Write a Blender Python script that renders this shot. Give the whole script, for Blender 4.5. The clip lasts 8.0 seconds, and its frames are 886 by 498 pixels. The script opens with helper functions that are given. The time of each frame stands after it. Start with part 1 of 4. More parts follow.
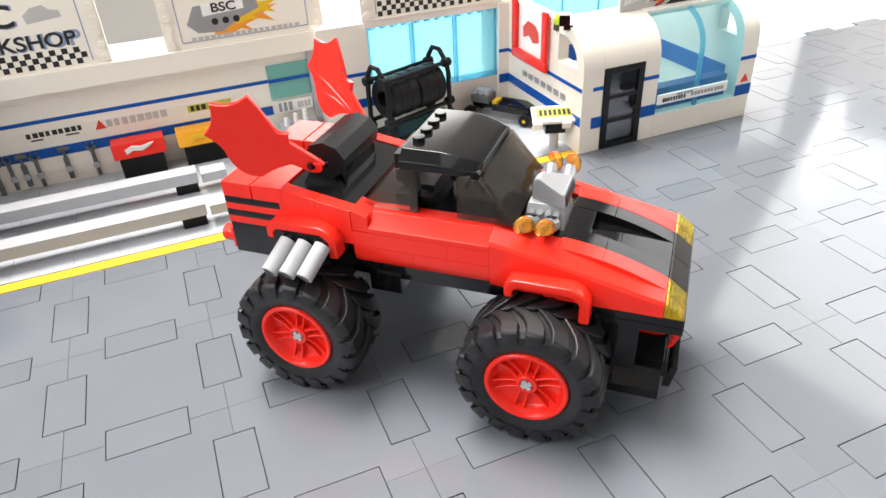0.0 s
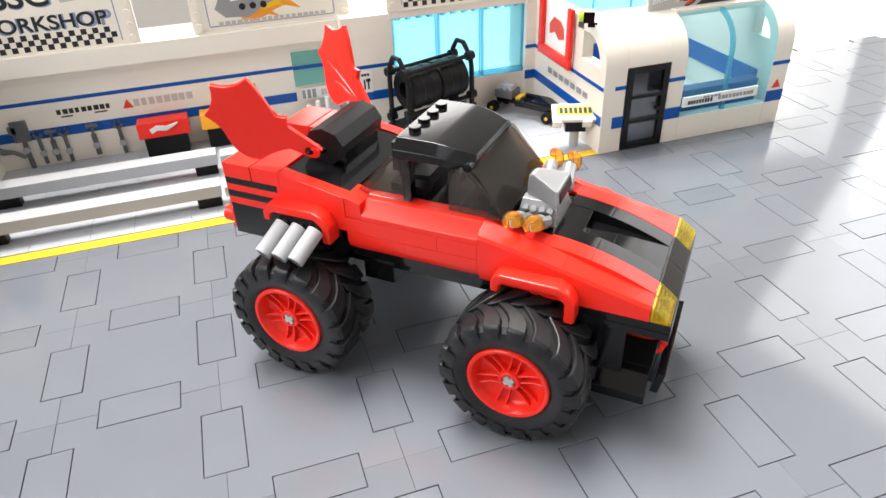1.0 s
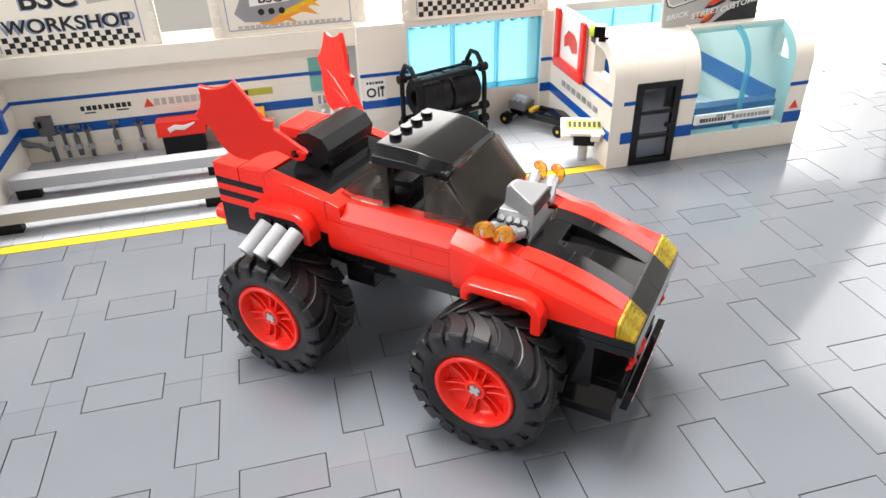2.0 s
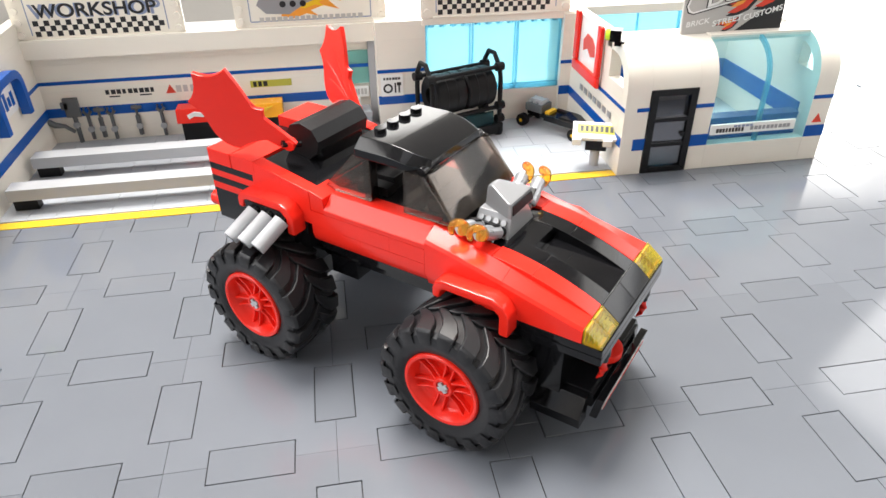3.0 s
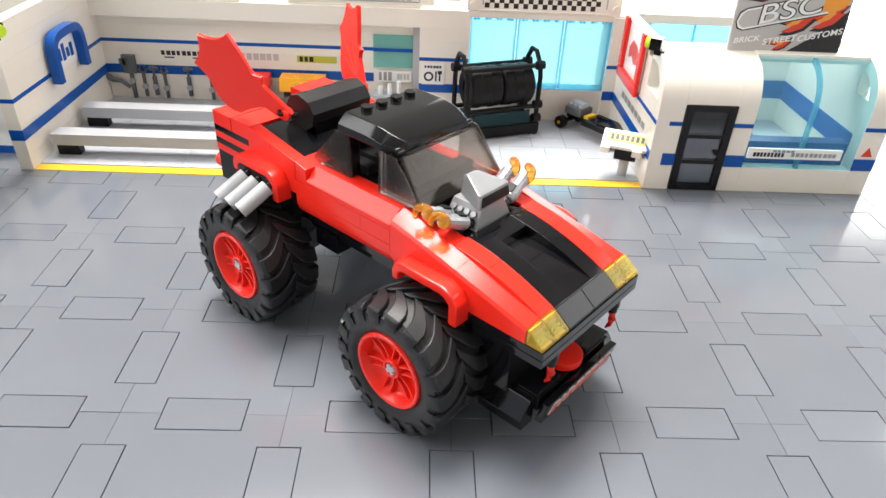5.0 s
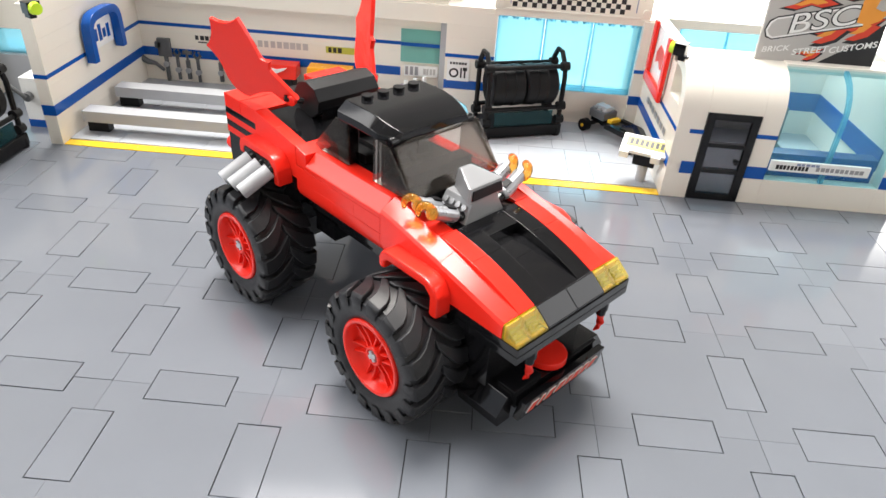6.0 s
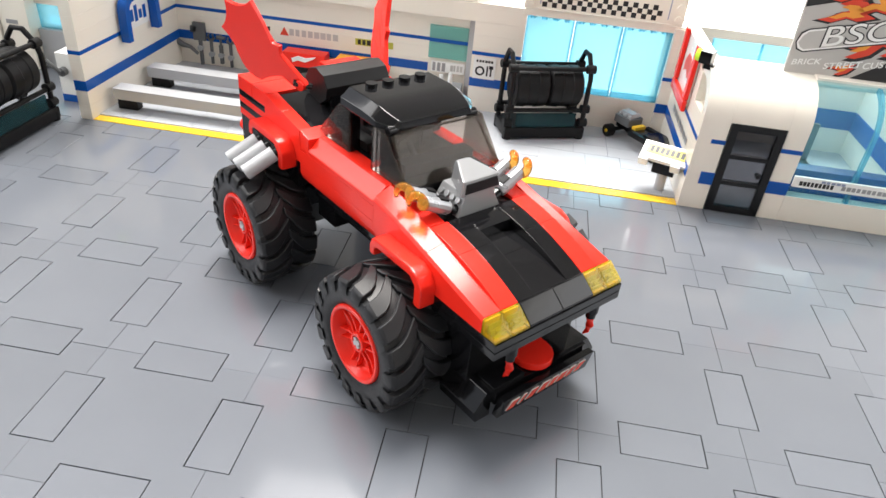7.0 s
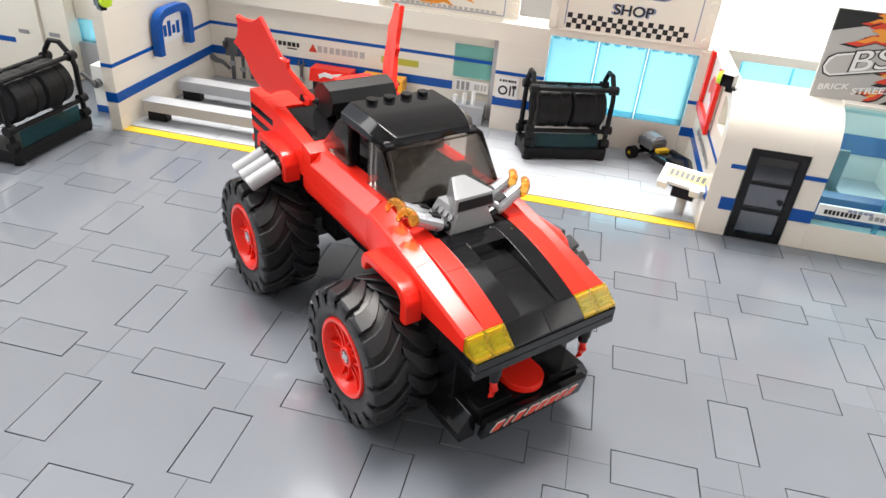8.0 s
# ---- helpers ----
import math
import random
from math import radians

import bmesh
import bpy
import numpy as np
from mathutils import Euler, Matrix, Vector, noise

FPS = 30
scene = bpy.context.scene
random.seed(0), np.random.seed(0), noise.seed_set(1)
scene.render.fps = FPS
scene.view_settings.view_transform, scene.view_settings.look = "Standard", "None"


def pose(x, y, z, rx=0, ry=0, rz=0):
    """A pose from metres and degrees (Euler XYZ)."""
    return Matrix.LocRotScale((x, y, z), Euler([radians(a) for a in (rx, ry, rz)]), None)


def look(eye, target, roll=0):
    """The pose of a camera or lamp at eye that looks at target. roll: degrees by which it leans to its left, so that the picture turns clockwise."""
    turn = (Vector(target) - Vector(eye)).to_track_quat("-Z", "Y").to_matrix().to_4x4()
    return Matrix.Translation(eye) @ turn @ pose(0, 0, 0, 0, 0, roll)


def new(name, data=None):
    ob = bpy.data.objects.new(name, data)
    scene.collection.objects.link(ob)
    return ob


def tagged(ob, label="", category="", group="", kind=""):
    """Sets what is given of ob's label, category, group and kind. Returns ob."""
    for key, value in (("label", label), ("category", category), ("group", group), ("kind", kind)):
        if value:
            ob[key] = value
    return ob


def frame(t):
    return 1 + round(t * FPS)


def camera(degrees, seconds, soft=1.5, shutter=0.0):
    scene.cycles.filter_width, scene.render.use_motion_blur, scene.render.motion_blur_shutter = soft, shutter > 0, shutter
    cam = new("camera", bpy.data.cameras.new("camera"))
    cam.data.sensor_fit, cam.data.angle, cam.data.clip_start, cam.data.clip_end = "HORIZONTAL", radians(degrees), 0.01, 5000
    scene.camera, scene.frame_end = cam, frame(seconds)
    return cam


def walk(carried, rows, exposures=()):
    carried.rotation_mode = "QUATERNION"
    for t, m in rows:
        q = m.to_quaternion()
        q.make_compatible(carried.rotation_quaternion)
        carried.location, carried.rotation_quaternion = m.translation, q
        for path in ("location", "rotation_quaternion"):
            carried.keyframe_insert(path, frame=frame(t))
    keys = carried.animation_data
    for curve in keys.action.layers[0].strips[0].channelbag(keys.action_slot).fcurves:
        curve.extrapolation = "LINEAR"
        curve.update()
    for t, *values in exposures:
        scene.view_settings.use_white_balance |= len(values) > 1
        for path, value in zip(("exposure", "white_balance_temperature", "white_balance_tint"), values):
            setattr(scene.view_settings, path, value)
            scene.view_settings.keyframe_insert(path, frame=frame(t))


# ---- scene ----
cam = camera(65.76, 8.0)
PATH = [
    (0.0, (-0.03468, -0.16996, 0.20961), (0.20527, 0.45277, -0.23158), -3.177),
    (0.5, (-0.02574, -0.17384, 0.20787), (0.18857, 0.45652, -0.23566), -2.999),
    (1.0, (-0.01752, -0.17663, 0.20701), (0.17845, 0.45976, -0.23639), -2.272),
    (1.5, (-0.00714, -0.18130, 0.20692), (0.17091, 0.46451, -0.23038), -1.889),
    (3.0, (0.02726, -0.19145, 0.20552), (0.13777, 0.47271, -0.22654), -0.668),
    (3.5, (0.03675, -0.19268, 0.20253), (0.13261, 0.47155, -0.23292), 0.479),
    (4.0, (0.04832, -0.19365, 0.20256), (0.12421, 0.47345, -0.23243), 1.224),
    (4.5, (0.05735, -0.19577, 0.20247), (0.10975, 0.47327, -0.23299), 2.206),
    (6.0, (0.08545, -0.19926, 0.20114), (0.06557, 0.46997, -0.23673), 4.097),
    (6.5, (0.09498, -0.19997, 0.19844), (0.05722, 0.46572, -0.24364), 5.540),
    (7.0, (0.10293, -0.19882, 0.19889), (0.03954, 0.46686, -0.24025), 5.855),
    (7.5, (0.11155, -0.19705, 0.19946), (0.02048, 0.47219, -0.22929), 5.426),
    (8.0, (0.12115, -0.19452, 0.19921), (0.00561, 0.47328, -0.22587), 5.413),
]
walk(cam, [(t, look(eye, target, roll)) for t, eye, target, roll in PATH])

# ---- world, window light, exposure ----
scene.view_settings.exposure = 0.77
world = bpy.data.worlds.new("sky")
scene.world = world
world.use_nodes = True
wn = world.node_tree.nodes
wl = world.node_tree.links
sky = wn.new("ShaderNodeTexSky")
sky.sky_type = "NISHITA"
sky.sun_disc = False
sky.sun_elevation = radians(69.5)
sky.sun_rotation = radians(-15.5)
sky.dust_density = 4.0
soften = wn.new("ShaderNodeHueSaturation")
soften.inputs["Saturation"].default_value = 0.35
wl.new(sky.outputs[0], soften.inputs["Color"])
wl.new(soften.outputs[0], wn["Background"].inputs["Color"])
wn["Background"].inputs["Strength"].default_value = 0.15


def area_lamp(name, m, sx, sy, watts, colour):
    d = bpy.data.lights.new(name, "AREA")
    d.shape, d.size, d.size_y, d.energy, d.color = "RECTANGLE", sx, sy, watts, colour
    ob = new(name, d)
    ob.matrix_world = m
    return ob


# daylight of the big window behind the garage and of a smaller one at the side
area_lamp("window_light_back", look((0.97, 1.47, 0.1), (0.75, 0.0, 0.1)), 1.6, 1.4, 9.0, (1.0, 0.98, 0.95))
area_lamp("window_light_side", look((-0.93, -0.05, 0.85), (0.1, 0.05, 0.0)), 0.9, 0.7, 7.0, (1.0, 0.985, 0.965))
# added fill from the east that brightens the tiles; no known source there
area_lamp("fill_light_east", look((1.87, 0.45, 1.06), (0.25, 0.1, 0.0)), 1.7, 0.75, 7.5, (1.0, 0.98, 0.95))
sun = new("sun", bpy.data.lights.new("sun", "SUN"))
sun.data.energy, sun.data.angle, sun.data.color = 3.5, radians(26), (1.0, 0.96, 0.9)
sun.matrix_world = look((-0.1, 0.36, 1.0), (0, 0, 0))

# ---- materials ----


def material(name, colour, rough=0.3, metal=0.0, grain=0.05, bump=0.02, scale=400.0, spec=0.5, trans=0.0, ior=1.45, coat=0.0, vary=0.0):
    """A plastic-like surface with fine variation at two scales."""
    m = bpy.data.materials.new(name)
    m.use_nodes = True
    n, l = m.node_tree.nodes, m.node_tree.links
    b = n["Principled BSDF"]
    b.inputs["Metallic"].default_value = metal
    b.inputs["IOR"].default_value = ior
    b.inputs["Transmission Weight"].default_value = trans
    b.inputs["Coat Weight"].default_value = coat
    b.inputs["Specular IOR Level"].default_value = spec
    co = n.new("ShaderNodeTexCoord")
    big = n.new("ShaderNodeTexNoise")
    big.inputs["Scale"].default_value = scale * 0.08
    big.inputs["Detail"].default_value = 3
    fine = n.new("ShaderNodeTexNoise")
    fine.inputs["Scale"].default_value = scale
    fine.inputs["Detail"].default_value = 4
    for t in (big, fine):
        l.new(co.outputs["Object"], t.inputs["Vector"])
    mix = n.new("ShaderNodeMix")
    mix.data_type = "RGBA"
    dark = tuple(c * (1 - grain * 1.6) for c in colour) + (1,)
    lite = tuple(min(1, c * (1 + grain)) for c in colour) + (1,)
    mix.inputs["A"].default_value, mix.inputs["B"].default_value = dark, lite
    l.new(big.outputs["Fac"], mix.inputs["Factor"])
    out = mix.outputs["Result"]
    if vary:
        info = n.new("ShaderNodeObjectInfo")
        hsv = n.new("ShaderNodeHueSaturation")
        rng = n.new("ShaderNodeMapRange")
        rng.inputs["To Min"].default_value, rng.inputs["To Max"].default_value = 1 - vary, 1 + vary
        l.new(info.outputs["Random"], rng.inputs["Value"])
        l.new(rng.outputs["Result"], hsv.inputs["Value"])
        l.new(out, hsv.inputs["Color"])
        out = hsv.outputs["Color"]
    l.new(out, b.inputs["Base Color"])
    rr = n.new("ShaderNodeMapRange")
    rr.inputs["To Min"].default_value, rr.inputs["To Max"].default_value = max(0.02, rough * 0.8), rough * 1.25
    l.new(fine.outputs["Fac"], rr.inputs["Value"])
    l.new(rr.outputs["Result"], b.inputs["Roughness"])
    if bump:
        bp = n.new("ShaderNodeBump")
        bp.inputs["Strength"].default_value = bump
        bp.inputs["Distance"].default_value = 0.0002
        l.new(fine.outputs["Fac"], bp.inputs["Height"])
        l.new(bp.outputs["Normal"], b.inputs["Normal"])
    return m


def clear_material(name, colour, clear=0.6, rough=0.08, tint=None):
    """Thin tinted clear plastic: part see-through, part glowing with the light behind, with gloss."""
    m = bpy.data.materials.new(name)
    m.use_nodes = True
    n, l = m.node_tree.nodes, m.node_tree.links
    b = n["Principled BSDF"]
    b.inputs["Base Color"].default_value = (*colour, 1)
    b.inputs["Roughness"].default_value = rough
    tl = n.new("ShaderNodeBsdfTranslucent")
    tl.inputs["Color"].default_value = (*colour, 1)
    tp = n.new("ShaderNodeBsdfTransparent")
    tp.inputs["Color"].default_value = (*(tint or [0.35 + 0.65 * c for c in colour]), 1)
    m1 = n.new("ShaderNodeMixShader")
    m1.inputs[0].default_value = 0.55
    l.new(b.outputs[0], m1.inputs[1])
    l.new(tl.outputs[0], m1.inputs[2])
    m2 = n.new("ShaderNodeMixShader")
    m2.inputs[0].default_value = clear
    l.new(m1.outputs[0], m2.inputs[1])
    l.new(tp.outputs[0], m2.inputs[2])
    l.new(m2.outputs[0], n["Material Output"].inputs["Surface"])
    return m


def glass_material(name, tint, ior=1.5, rough=0.03, milk=0.0, milk_colour=(1, 1, 1)):
    """Clear tinted plastic: straight see-through with real gloss, and a little milkiness."""
    m = bpy.data.materials.new(name)
    m.use_nodes = True
    n, l = m.node_tree.nodes, m.node_tree.links
    n.remove(n["Principled BSDF"])
    tp = n.new("ShaderNodeBsdfTransparent")
    tp.inputs["Color"].default_value = (*tint, 1)
    last = tp.outputs[0]
    if milk:
        tl = n.new("ShaderNodeBsdfTranslucent")
        df = n.new("ShaderNodeBsdfDiffuse")
        both = n.new("ShaderNodeMixShader")
        for x in (tl, df):
            x.inputs["Color"].default_value = (*milk_colour, 1)
        l.new(tl.outputs[0], both.inputs[1])
        l.new(df.outputs[0], both.inputs[2])
        mk = n.new("ShaderNodeMixShader")
        mk.inputs[0].default_value = milk
        l.new(last, mk.inputs[1])
        l.new(both.outputs[0], mk.inputs[2])
        last = mk.outputs[0]
    gl = n.new("ShaderNodeBsdfGlossy")
    gl.inputs["Roughness"].default_value = rough
    fr = n.new("ShaderNodeFresnel")
    fr.inputs["IOR"].default_value = ior
    mx = n.new("ShaderNodeMixShader")
    l.new(fr.outputs[0], mx.inputs[0])
    l.new(last, mx.inputs[1])
    l.new(gl.outputs[0], mx.inputs[2])
    l.new(mx.outputs[0], n["Material Output"].inputs["Surface"])
    return m


RED = material("red_plastic", (0.8, 0.024, 0.013), 0.22, grain=0.04, bump=0.015, spec=0.38)
BLACK = material("black_plastic", (0.006, 0.006, 0.007), 0.1, grain=0.2, bump=0.012, spec=0.4)
RUBBER = material("tyre_rubber", (0.013, 0.013, 0.015), 0.4, grain=0.3, bump=0.12, scale=900, spec=0.45)
SOOT = material("matt_black_plastic", (0.007, 0.007, 0.008), 0.45, grain=0.3, bump=0.03, spec=0.25)
GREY = material("grey_plastic", (0.42, 0.43, 0.45), 0.3, grain=0.05)
SILVER = material("silver_plastic", (0.33, 0.34, 0.36), 0.28, metal=0.45, grain=0.06)
DARKGREY = material("dark_grey_plastic", (0.12, 0.125, 0.13), 0.3, grain=0.1)
FLOORGREY = material("glossy_grey_tile", (0.142, 0.153, 0.175), 0.09, grain=0.06, bump=0.015, scale=250, ior=1.65, vary=0.05)
BEDDING = material("joint_shadow_grey", (0.012, 0.012, 0.014), 0.6, grain=0.2)
PALEGREY = material("pale_grey_tile", (0.43, 0.452, 0.485), 0.2, grain=0.05, vary=0.03)
CREAM = material("cream_white_plastic", (0.85, 0.8, 0.71), 0.24, grain=0.012, bump=0, scale=120, vary=0.012)
WHITE = material("white_plastic", (0.86, 0.86, 0.84), 0.25, grain=0.03)
BLUE = material("blue_plastic", (0.006, 0.085, 0.38), 0.2, grain=0.06, spec=0.3)
YELLOW = material("yellow_plastic", (0.84, 0.52, 0.03), 0.25, grain=0.05)
ORANGE = material("bright_orange_plastic", (0.9, 0.4, 0.02), 0.25, grain=0.05)
LIME = material("lime_plastic", (0.55, 0.8, 0.03), 0.25, grain=0.05)
INK = material("black_print", (0.012, 0.012, 0.014), 0.4, grain=0.1, bump=0)
SHADOWINK = material("blue_grey_print", (0.25, 0.3, 0.45), 0.4, grain=0.1, bump=0)
REDINK = material("red_print", (0.7, 0.05, 0.02), 0.35, grain=0.08, bump=0)
ORANGEINK = material("orange_print", (0.85, 0.33, 0.04), 0.35, grain=0.1, bump=0)
GREYINK = material("grey_print", (0.3, 0.3, 0.31), 0.35, grain=0.1, bump=0)
SIGNGREY = material("sign_grey_print", (0.5, 0.485, 0.465), 0.3, grain=0.1, bump=0)
OLIVE = material("olive_print", (0.5, 0.48, 0.06), 0.35, grain=0.1, bump=0)
SMOKE = glass_material("smoky_clear_plastic", (0.66, 0.61, 0.57), 1.3, 0.03, 0.05, (0.5, 0.43, 0.37))
DARKGLASS = clear_material("dark_door_glass", (0.05, 0.05, 0.055), 0.8, 0.05, (0.38, 0.38, 0.4))
AQUA = clear_material("aqua_clear_plastic", (0.38, 0.74, 0.86), 0.7, 0.07, (0.55, 0.82, 0.91))
OFFICEGLASS = clear_material("aqua_shop_glass", (0.4, 0.8, 0.88), 0.9, 0.05, (0.8, 0.94, 0.965))
TEAL = clear_material("teal_clear_plastic", (0.5, 0.8, 0.78), 0.62, 0.08)
AMBER = glass_material("yellow_clear_plastic", (0.98, 0.86, 0.15), 1.4, 0.05, 0.25, (1.0, 0.8, 0.05))
FLAME = glass_material("orange_clear_plastic", (1.0, 0.78, 0.34), 1.3, 0.06, 0.22, (1.0, 0.5, 0.08))
RACKTEAL = clear_material("dark_teal_clear_plastic", (0.06, 0.16, 0.18), 0.55, 0.08, (0.25, 0.45, 0.48))
PALEBLUE = material("pale_blue_plate", (0.55, 0.72, 0.8), 0.35, grain=0.05)
CEILING = material("ceiling_paint", (0.45, 0.44, 0.42), 0.8, grain=0.04, scale=30)
ENGINEGREY = material("metallic_grey_plastic", (0.27, 0.275, 0.285), 0.24, metal=0.2, grain=0.06)
WALLPAINT = material("room_wall_paint", (0.62, 0.6, 0.57), 0.7, grain=0.04, scale=40)
WOOD = material("table_top_white", (0.7, 0.68, 0.65), 0.4, grain=0.06, scale=60)

# ---- mesh helpers (sizes in millimetres) ----
MM = 0.001


def box(bm, x0, x1, y0, y1, z0, z1):
    r = bmesh.ops.create_cube(bm, size=1)
    m = Matrix.LocRotScale(((x0 + x1) / 2, (y0 + y1) / 2, (z0 + z1) / 2), None, (abs(x1 - x0), abs(y1 - y0), abs(z1 - z0)))
    bmesh.ops.transform(bm, matrix=m, verts=r["verts"])
    return r["verts"]


def rod(bm, a, b, ra, rb=None, seg=16):
    a, b = Vector(a), Vector(b)
    d = b - a
    m = Matrix.Translation((a + b) / 2) @ d.to_track_quat("Z", "Y").to_matrix().to_4x4()
    return bmesh.ops.create_cone(bm, cap_ends=True, segments=seg, radius1=ra, radius2=ra if rb is None else rb, depth=d.length, matrix=m)["verts"]


def prism(bm, outline, axis, c0, c1):
    """Extrudes an outline: along x (outline in y, z), y (outline in x, z) or z (outline in x, y)."""
    def at(p, c):
        return {"x": (c, p[0], p[1]), "y": (p[0], c, p[1]), "z": (p[0], p[1], c)}[axis]
    lo = [bm.verts.new(at(p, c0)) for p in outline]
    hi = [bm.verts.new(at(p, c1)) for p in outline]
    k = len(outline)
    fs = [bm.faces.new(lo), bm.faces.new(hi[::-1])]
    for i in range(k):
        fs.append(bm.faces.new((lo[i], hi[i], hi[(i + 1) % k], lo[(i + 1) % k])))
    bmesh.ops.recalc_face_normals(bm, faces=fs)
    return lo + hi


def loft(bm, rings, caps=True):
    """Joins equal rings of points into a closed skin."""
    vs = [[bm.verts.new(p) for p in r] for r in rings]
    k = len(vs[0])
    fs = []
    for a, b in zip(vs, vs[1:]):
        for i in range(k):
            fs.append(bm.faces.new((a[i], b[i], b[(i + 1) % k], a[(i + 1) % k])))
    if caps:
        fs += [bm.faces.new(vs[0]), bm.faces.new(vs[-1][::-1])]
    bmesh.ops.recalc_face_normals(bm, faces=fs)
    return [v for r in vs for v in r]


def pipe(bm, points, radii, seg=10):
    """A round bar along points."""
    pts = [Vector(p) for p in points]
    if not isinstance(radii, (list, tuple)):
        radii = [radii] * len(pts)
    rings = []
    for i, p in enumerate(pts):
        d = (pts[min(i + 1, len(pts) - 1)] - pts[max(i - 1, 0)]).normalized()
        q = d.to_track_quat("Z", "Y")
        rings.append([p + q @ Vector((radii[i] * math.cos(2 * math.pi * j / seg), radii[i] * math.sin(2 * math.pi * j / seg), 0)) for j in range(seg)])
    return loft(bm, rings)


def revolve(bm, profile, seg, closed=True):
    """Turns a profile of (radius, y) round the y axis."""
    rings = []
    for r, y in profile:
        rings.append([bm.verts.new((r * math.cos(2 * math.pi * j / seg), y, r * math.sin(2 * math.pi * j / seg))) for j in range(seg)])
    pairs = list(zip(rings, rings[1:])) + ([(rings[-1], rings[0])] if closed else [])
    fs = []
    for a, b in pairs:
        for j in range(seg):
            fs.append(bm.faces.new((a[j], a[(j + 1) % seg], b[(j + 1) % seg], b[j])))
    bmesh.ops.recalc_face_normals(bm, faces=fs)


def bevel(bm, width, angle=28, segments=2):
    es = [e for e in bm.edges if len(e.link_faces) == 2 and e.calc_face_angle(0) > radians(angle)]
    if es and width:
        bmesh.ops.bevel(bm, geom=es, offset=width, segments=segments, profile=0.5, affect="EDGES", clamp_overlap=True)


def mesh_of(name, bm, mat, smooth=35):
    bmesh.ops.scale(bm, vec=(MM, MM, MM), verts=bm.verts)
    me = bpy.data.meshes.new(name)
    bm.to_mesh(me)
    bm.free()
    me.materials.append(mat)
    if smooth:
        me.shade_smooth()
        me.set_sharp_from_angle(angle=radians(smooth))
    return me


def part(name, bm, mat, parent=None, label="", round_edge=0.25, smooth=35):
    if round_edge:
        bevel(bm, round_edge)
    ob = new(name, mesh_of(name, bm, mat, smooth))
    ob.parent = parent
    if round_edge and smooth:
        mod = ob.modifiers.new("weighted_normals", "WEIGHTED_NORMAL")
        mod.keep_sharp = True
    return tagged(ob, label)


def bmnew():
    return bmesh.new()


def bpart(name, dims, mat, parent, label="", round_edge=0.25):
    bm = bmnew()
    for d in dims if isinstance(dims[0], (list, tuple)) else [dims]:
        box(bm, *d)
    return part(name, bm, mat, parent, label, round_edge)


def thing(name, m, label, category, group="", kind=""):
    ob = new(name)
    ob.empty_display_size = 0.01
    ob.matrix_basis = m
    return tagged(ob, label, category, group, kind)


def lettering(name, words, size, m, mat, parent, squash=1.0, spacing=1.0, shear=0.0, heavy=0.02):
    """Raised print with the built-in font; size in millimetres; m places its middle."""
    cu = bpy.data.curves.new(name, "FONT")
    cu.body, cu.size, cu.align_x, cu.align_y, cu.extrude = words, size * MM, "CENTER", "CENTER", 0.00006
    cu.space_character, cu.shear, cu.offset = spacing, shear, size * MM * heavy
    tmp = new(name, cu)
    bpy.context.view_layer.update()
    me = bpy.data.meshes.new_from_object(tmp.evaluated_get(bpy.context.evaluated_depsgraph_get()))
    bpy.data.objects.remove(tmp)
    me.materials.clear()
    me.materials.append(mat)
    ob = new(name, me)
    ob.parent = parent
    ob.matrix_basis = m @ Matrix.Diagonal((squash, 1, 1, 1))
    return ob


def front(x, y, z):
    """Pose of a print in millimetres that faces towards -y."""
    return pose(x * MM, y * MM, z * MM, 90, 0, 0)

# ---- room and table ----


def setting(name, dims, mat, label):
    bm = bmnew()
    for d in dims:
        box(bm, *d)
    return tagged(part(name, bm, mat, None, label, 0), "", "", "", "structure")


setting("wall_west", [(-1060, -960, -1500, 1500, -750, 250), (-1060, -960, -1500, -750, 250, 1450), (-1060, -960, 650, 1500, 250, 1450), (-1060, -960, -1500, 1500, 1450, 1700)], WALLPAINT, "pale painted room wall with a side window opening")
# the east wall's high opening is invented, to make room for the fill lamp
setting("wall_east", [(1900, 2000, -1500, 1500, -750, 650), (1900, 2000, -1500, -400, 650, 1700), (1900, 2000, 1400, 1500, 650, 1700), (1900, 2000, -400, 1400, 1480, 1700)], WALLPAINT, "pale painted room wall with an opening for the added fill light")
setting("wall_south", [(-960, 1900, -1500, -1400, -750, 1700)], WALLPAINT, "pale painted room wall")
GLOW = bpy.data.materials.new("bright_daylight")
GLOW.use_nodes = True
GLOW.node_tree.nodes["Principled BSDF"].inputs["Base Color"].default_value = (0.8, 0.8, 0.8, 1)
GLOW.node_tree.nodes["Principled BSDF"].inputs["Emission Color"].default_value = (1.0, 0.985, 0.965, 1)
GLOW.node_tree.nodes["Principled BSDF"].inputs["Emission Strength"].default_value = 2.2
setting("backdrop", [(-500, 2800, 1900, 1920, -760, 1500)], GLOW, "bright white daylight beyond the room window")
setting("wall_north", [(-960, 1900, 1500, 1600, -750, -620), (-960, 150, 1500, 1600, -620, 1700), (1750, 1900, 1500, 1600, -620, 1700), (150, 1750, 1500, 1600, 830, 1700)], WALLPAINT, "pale painted room wall with a wide window opening")
# unseen ceiling; its gap is added so that sun and sky reach the table
setting("ceiling", [(-1060, 2000, -1500, -300, 1700, 1760), (-1060, -550, -300, 1600, 1700, 1760), (700, 2000, -300, 1600, 1700, 1760), (-550, 700, 1250, 1600, 1700, 1760)], CEILING, "pale ceiling with a gap left for the sun lamp")
setting("floor", [(-1500, 2000, -1500, 1600, -790, -750)], WALLPAINT, "pale room floor")
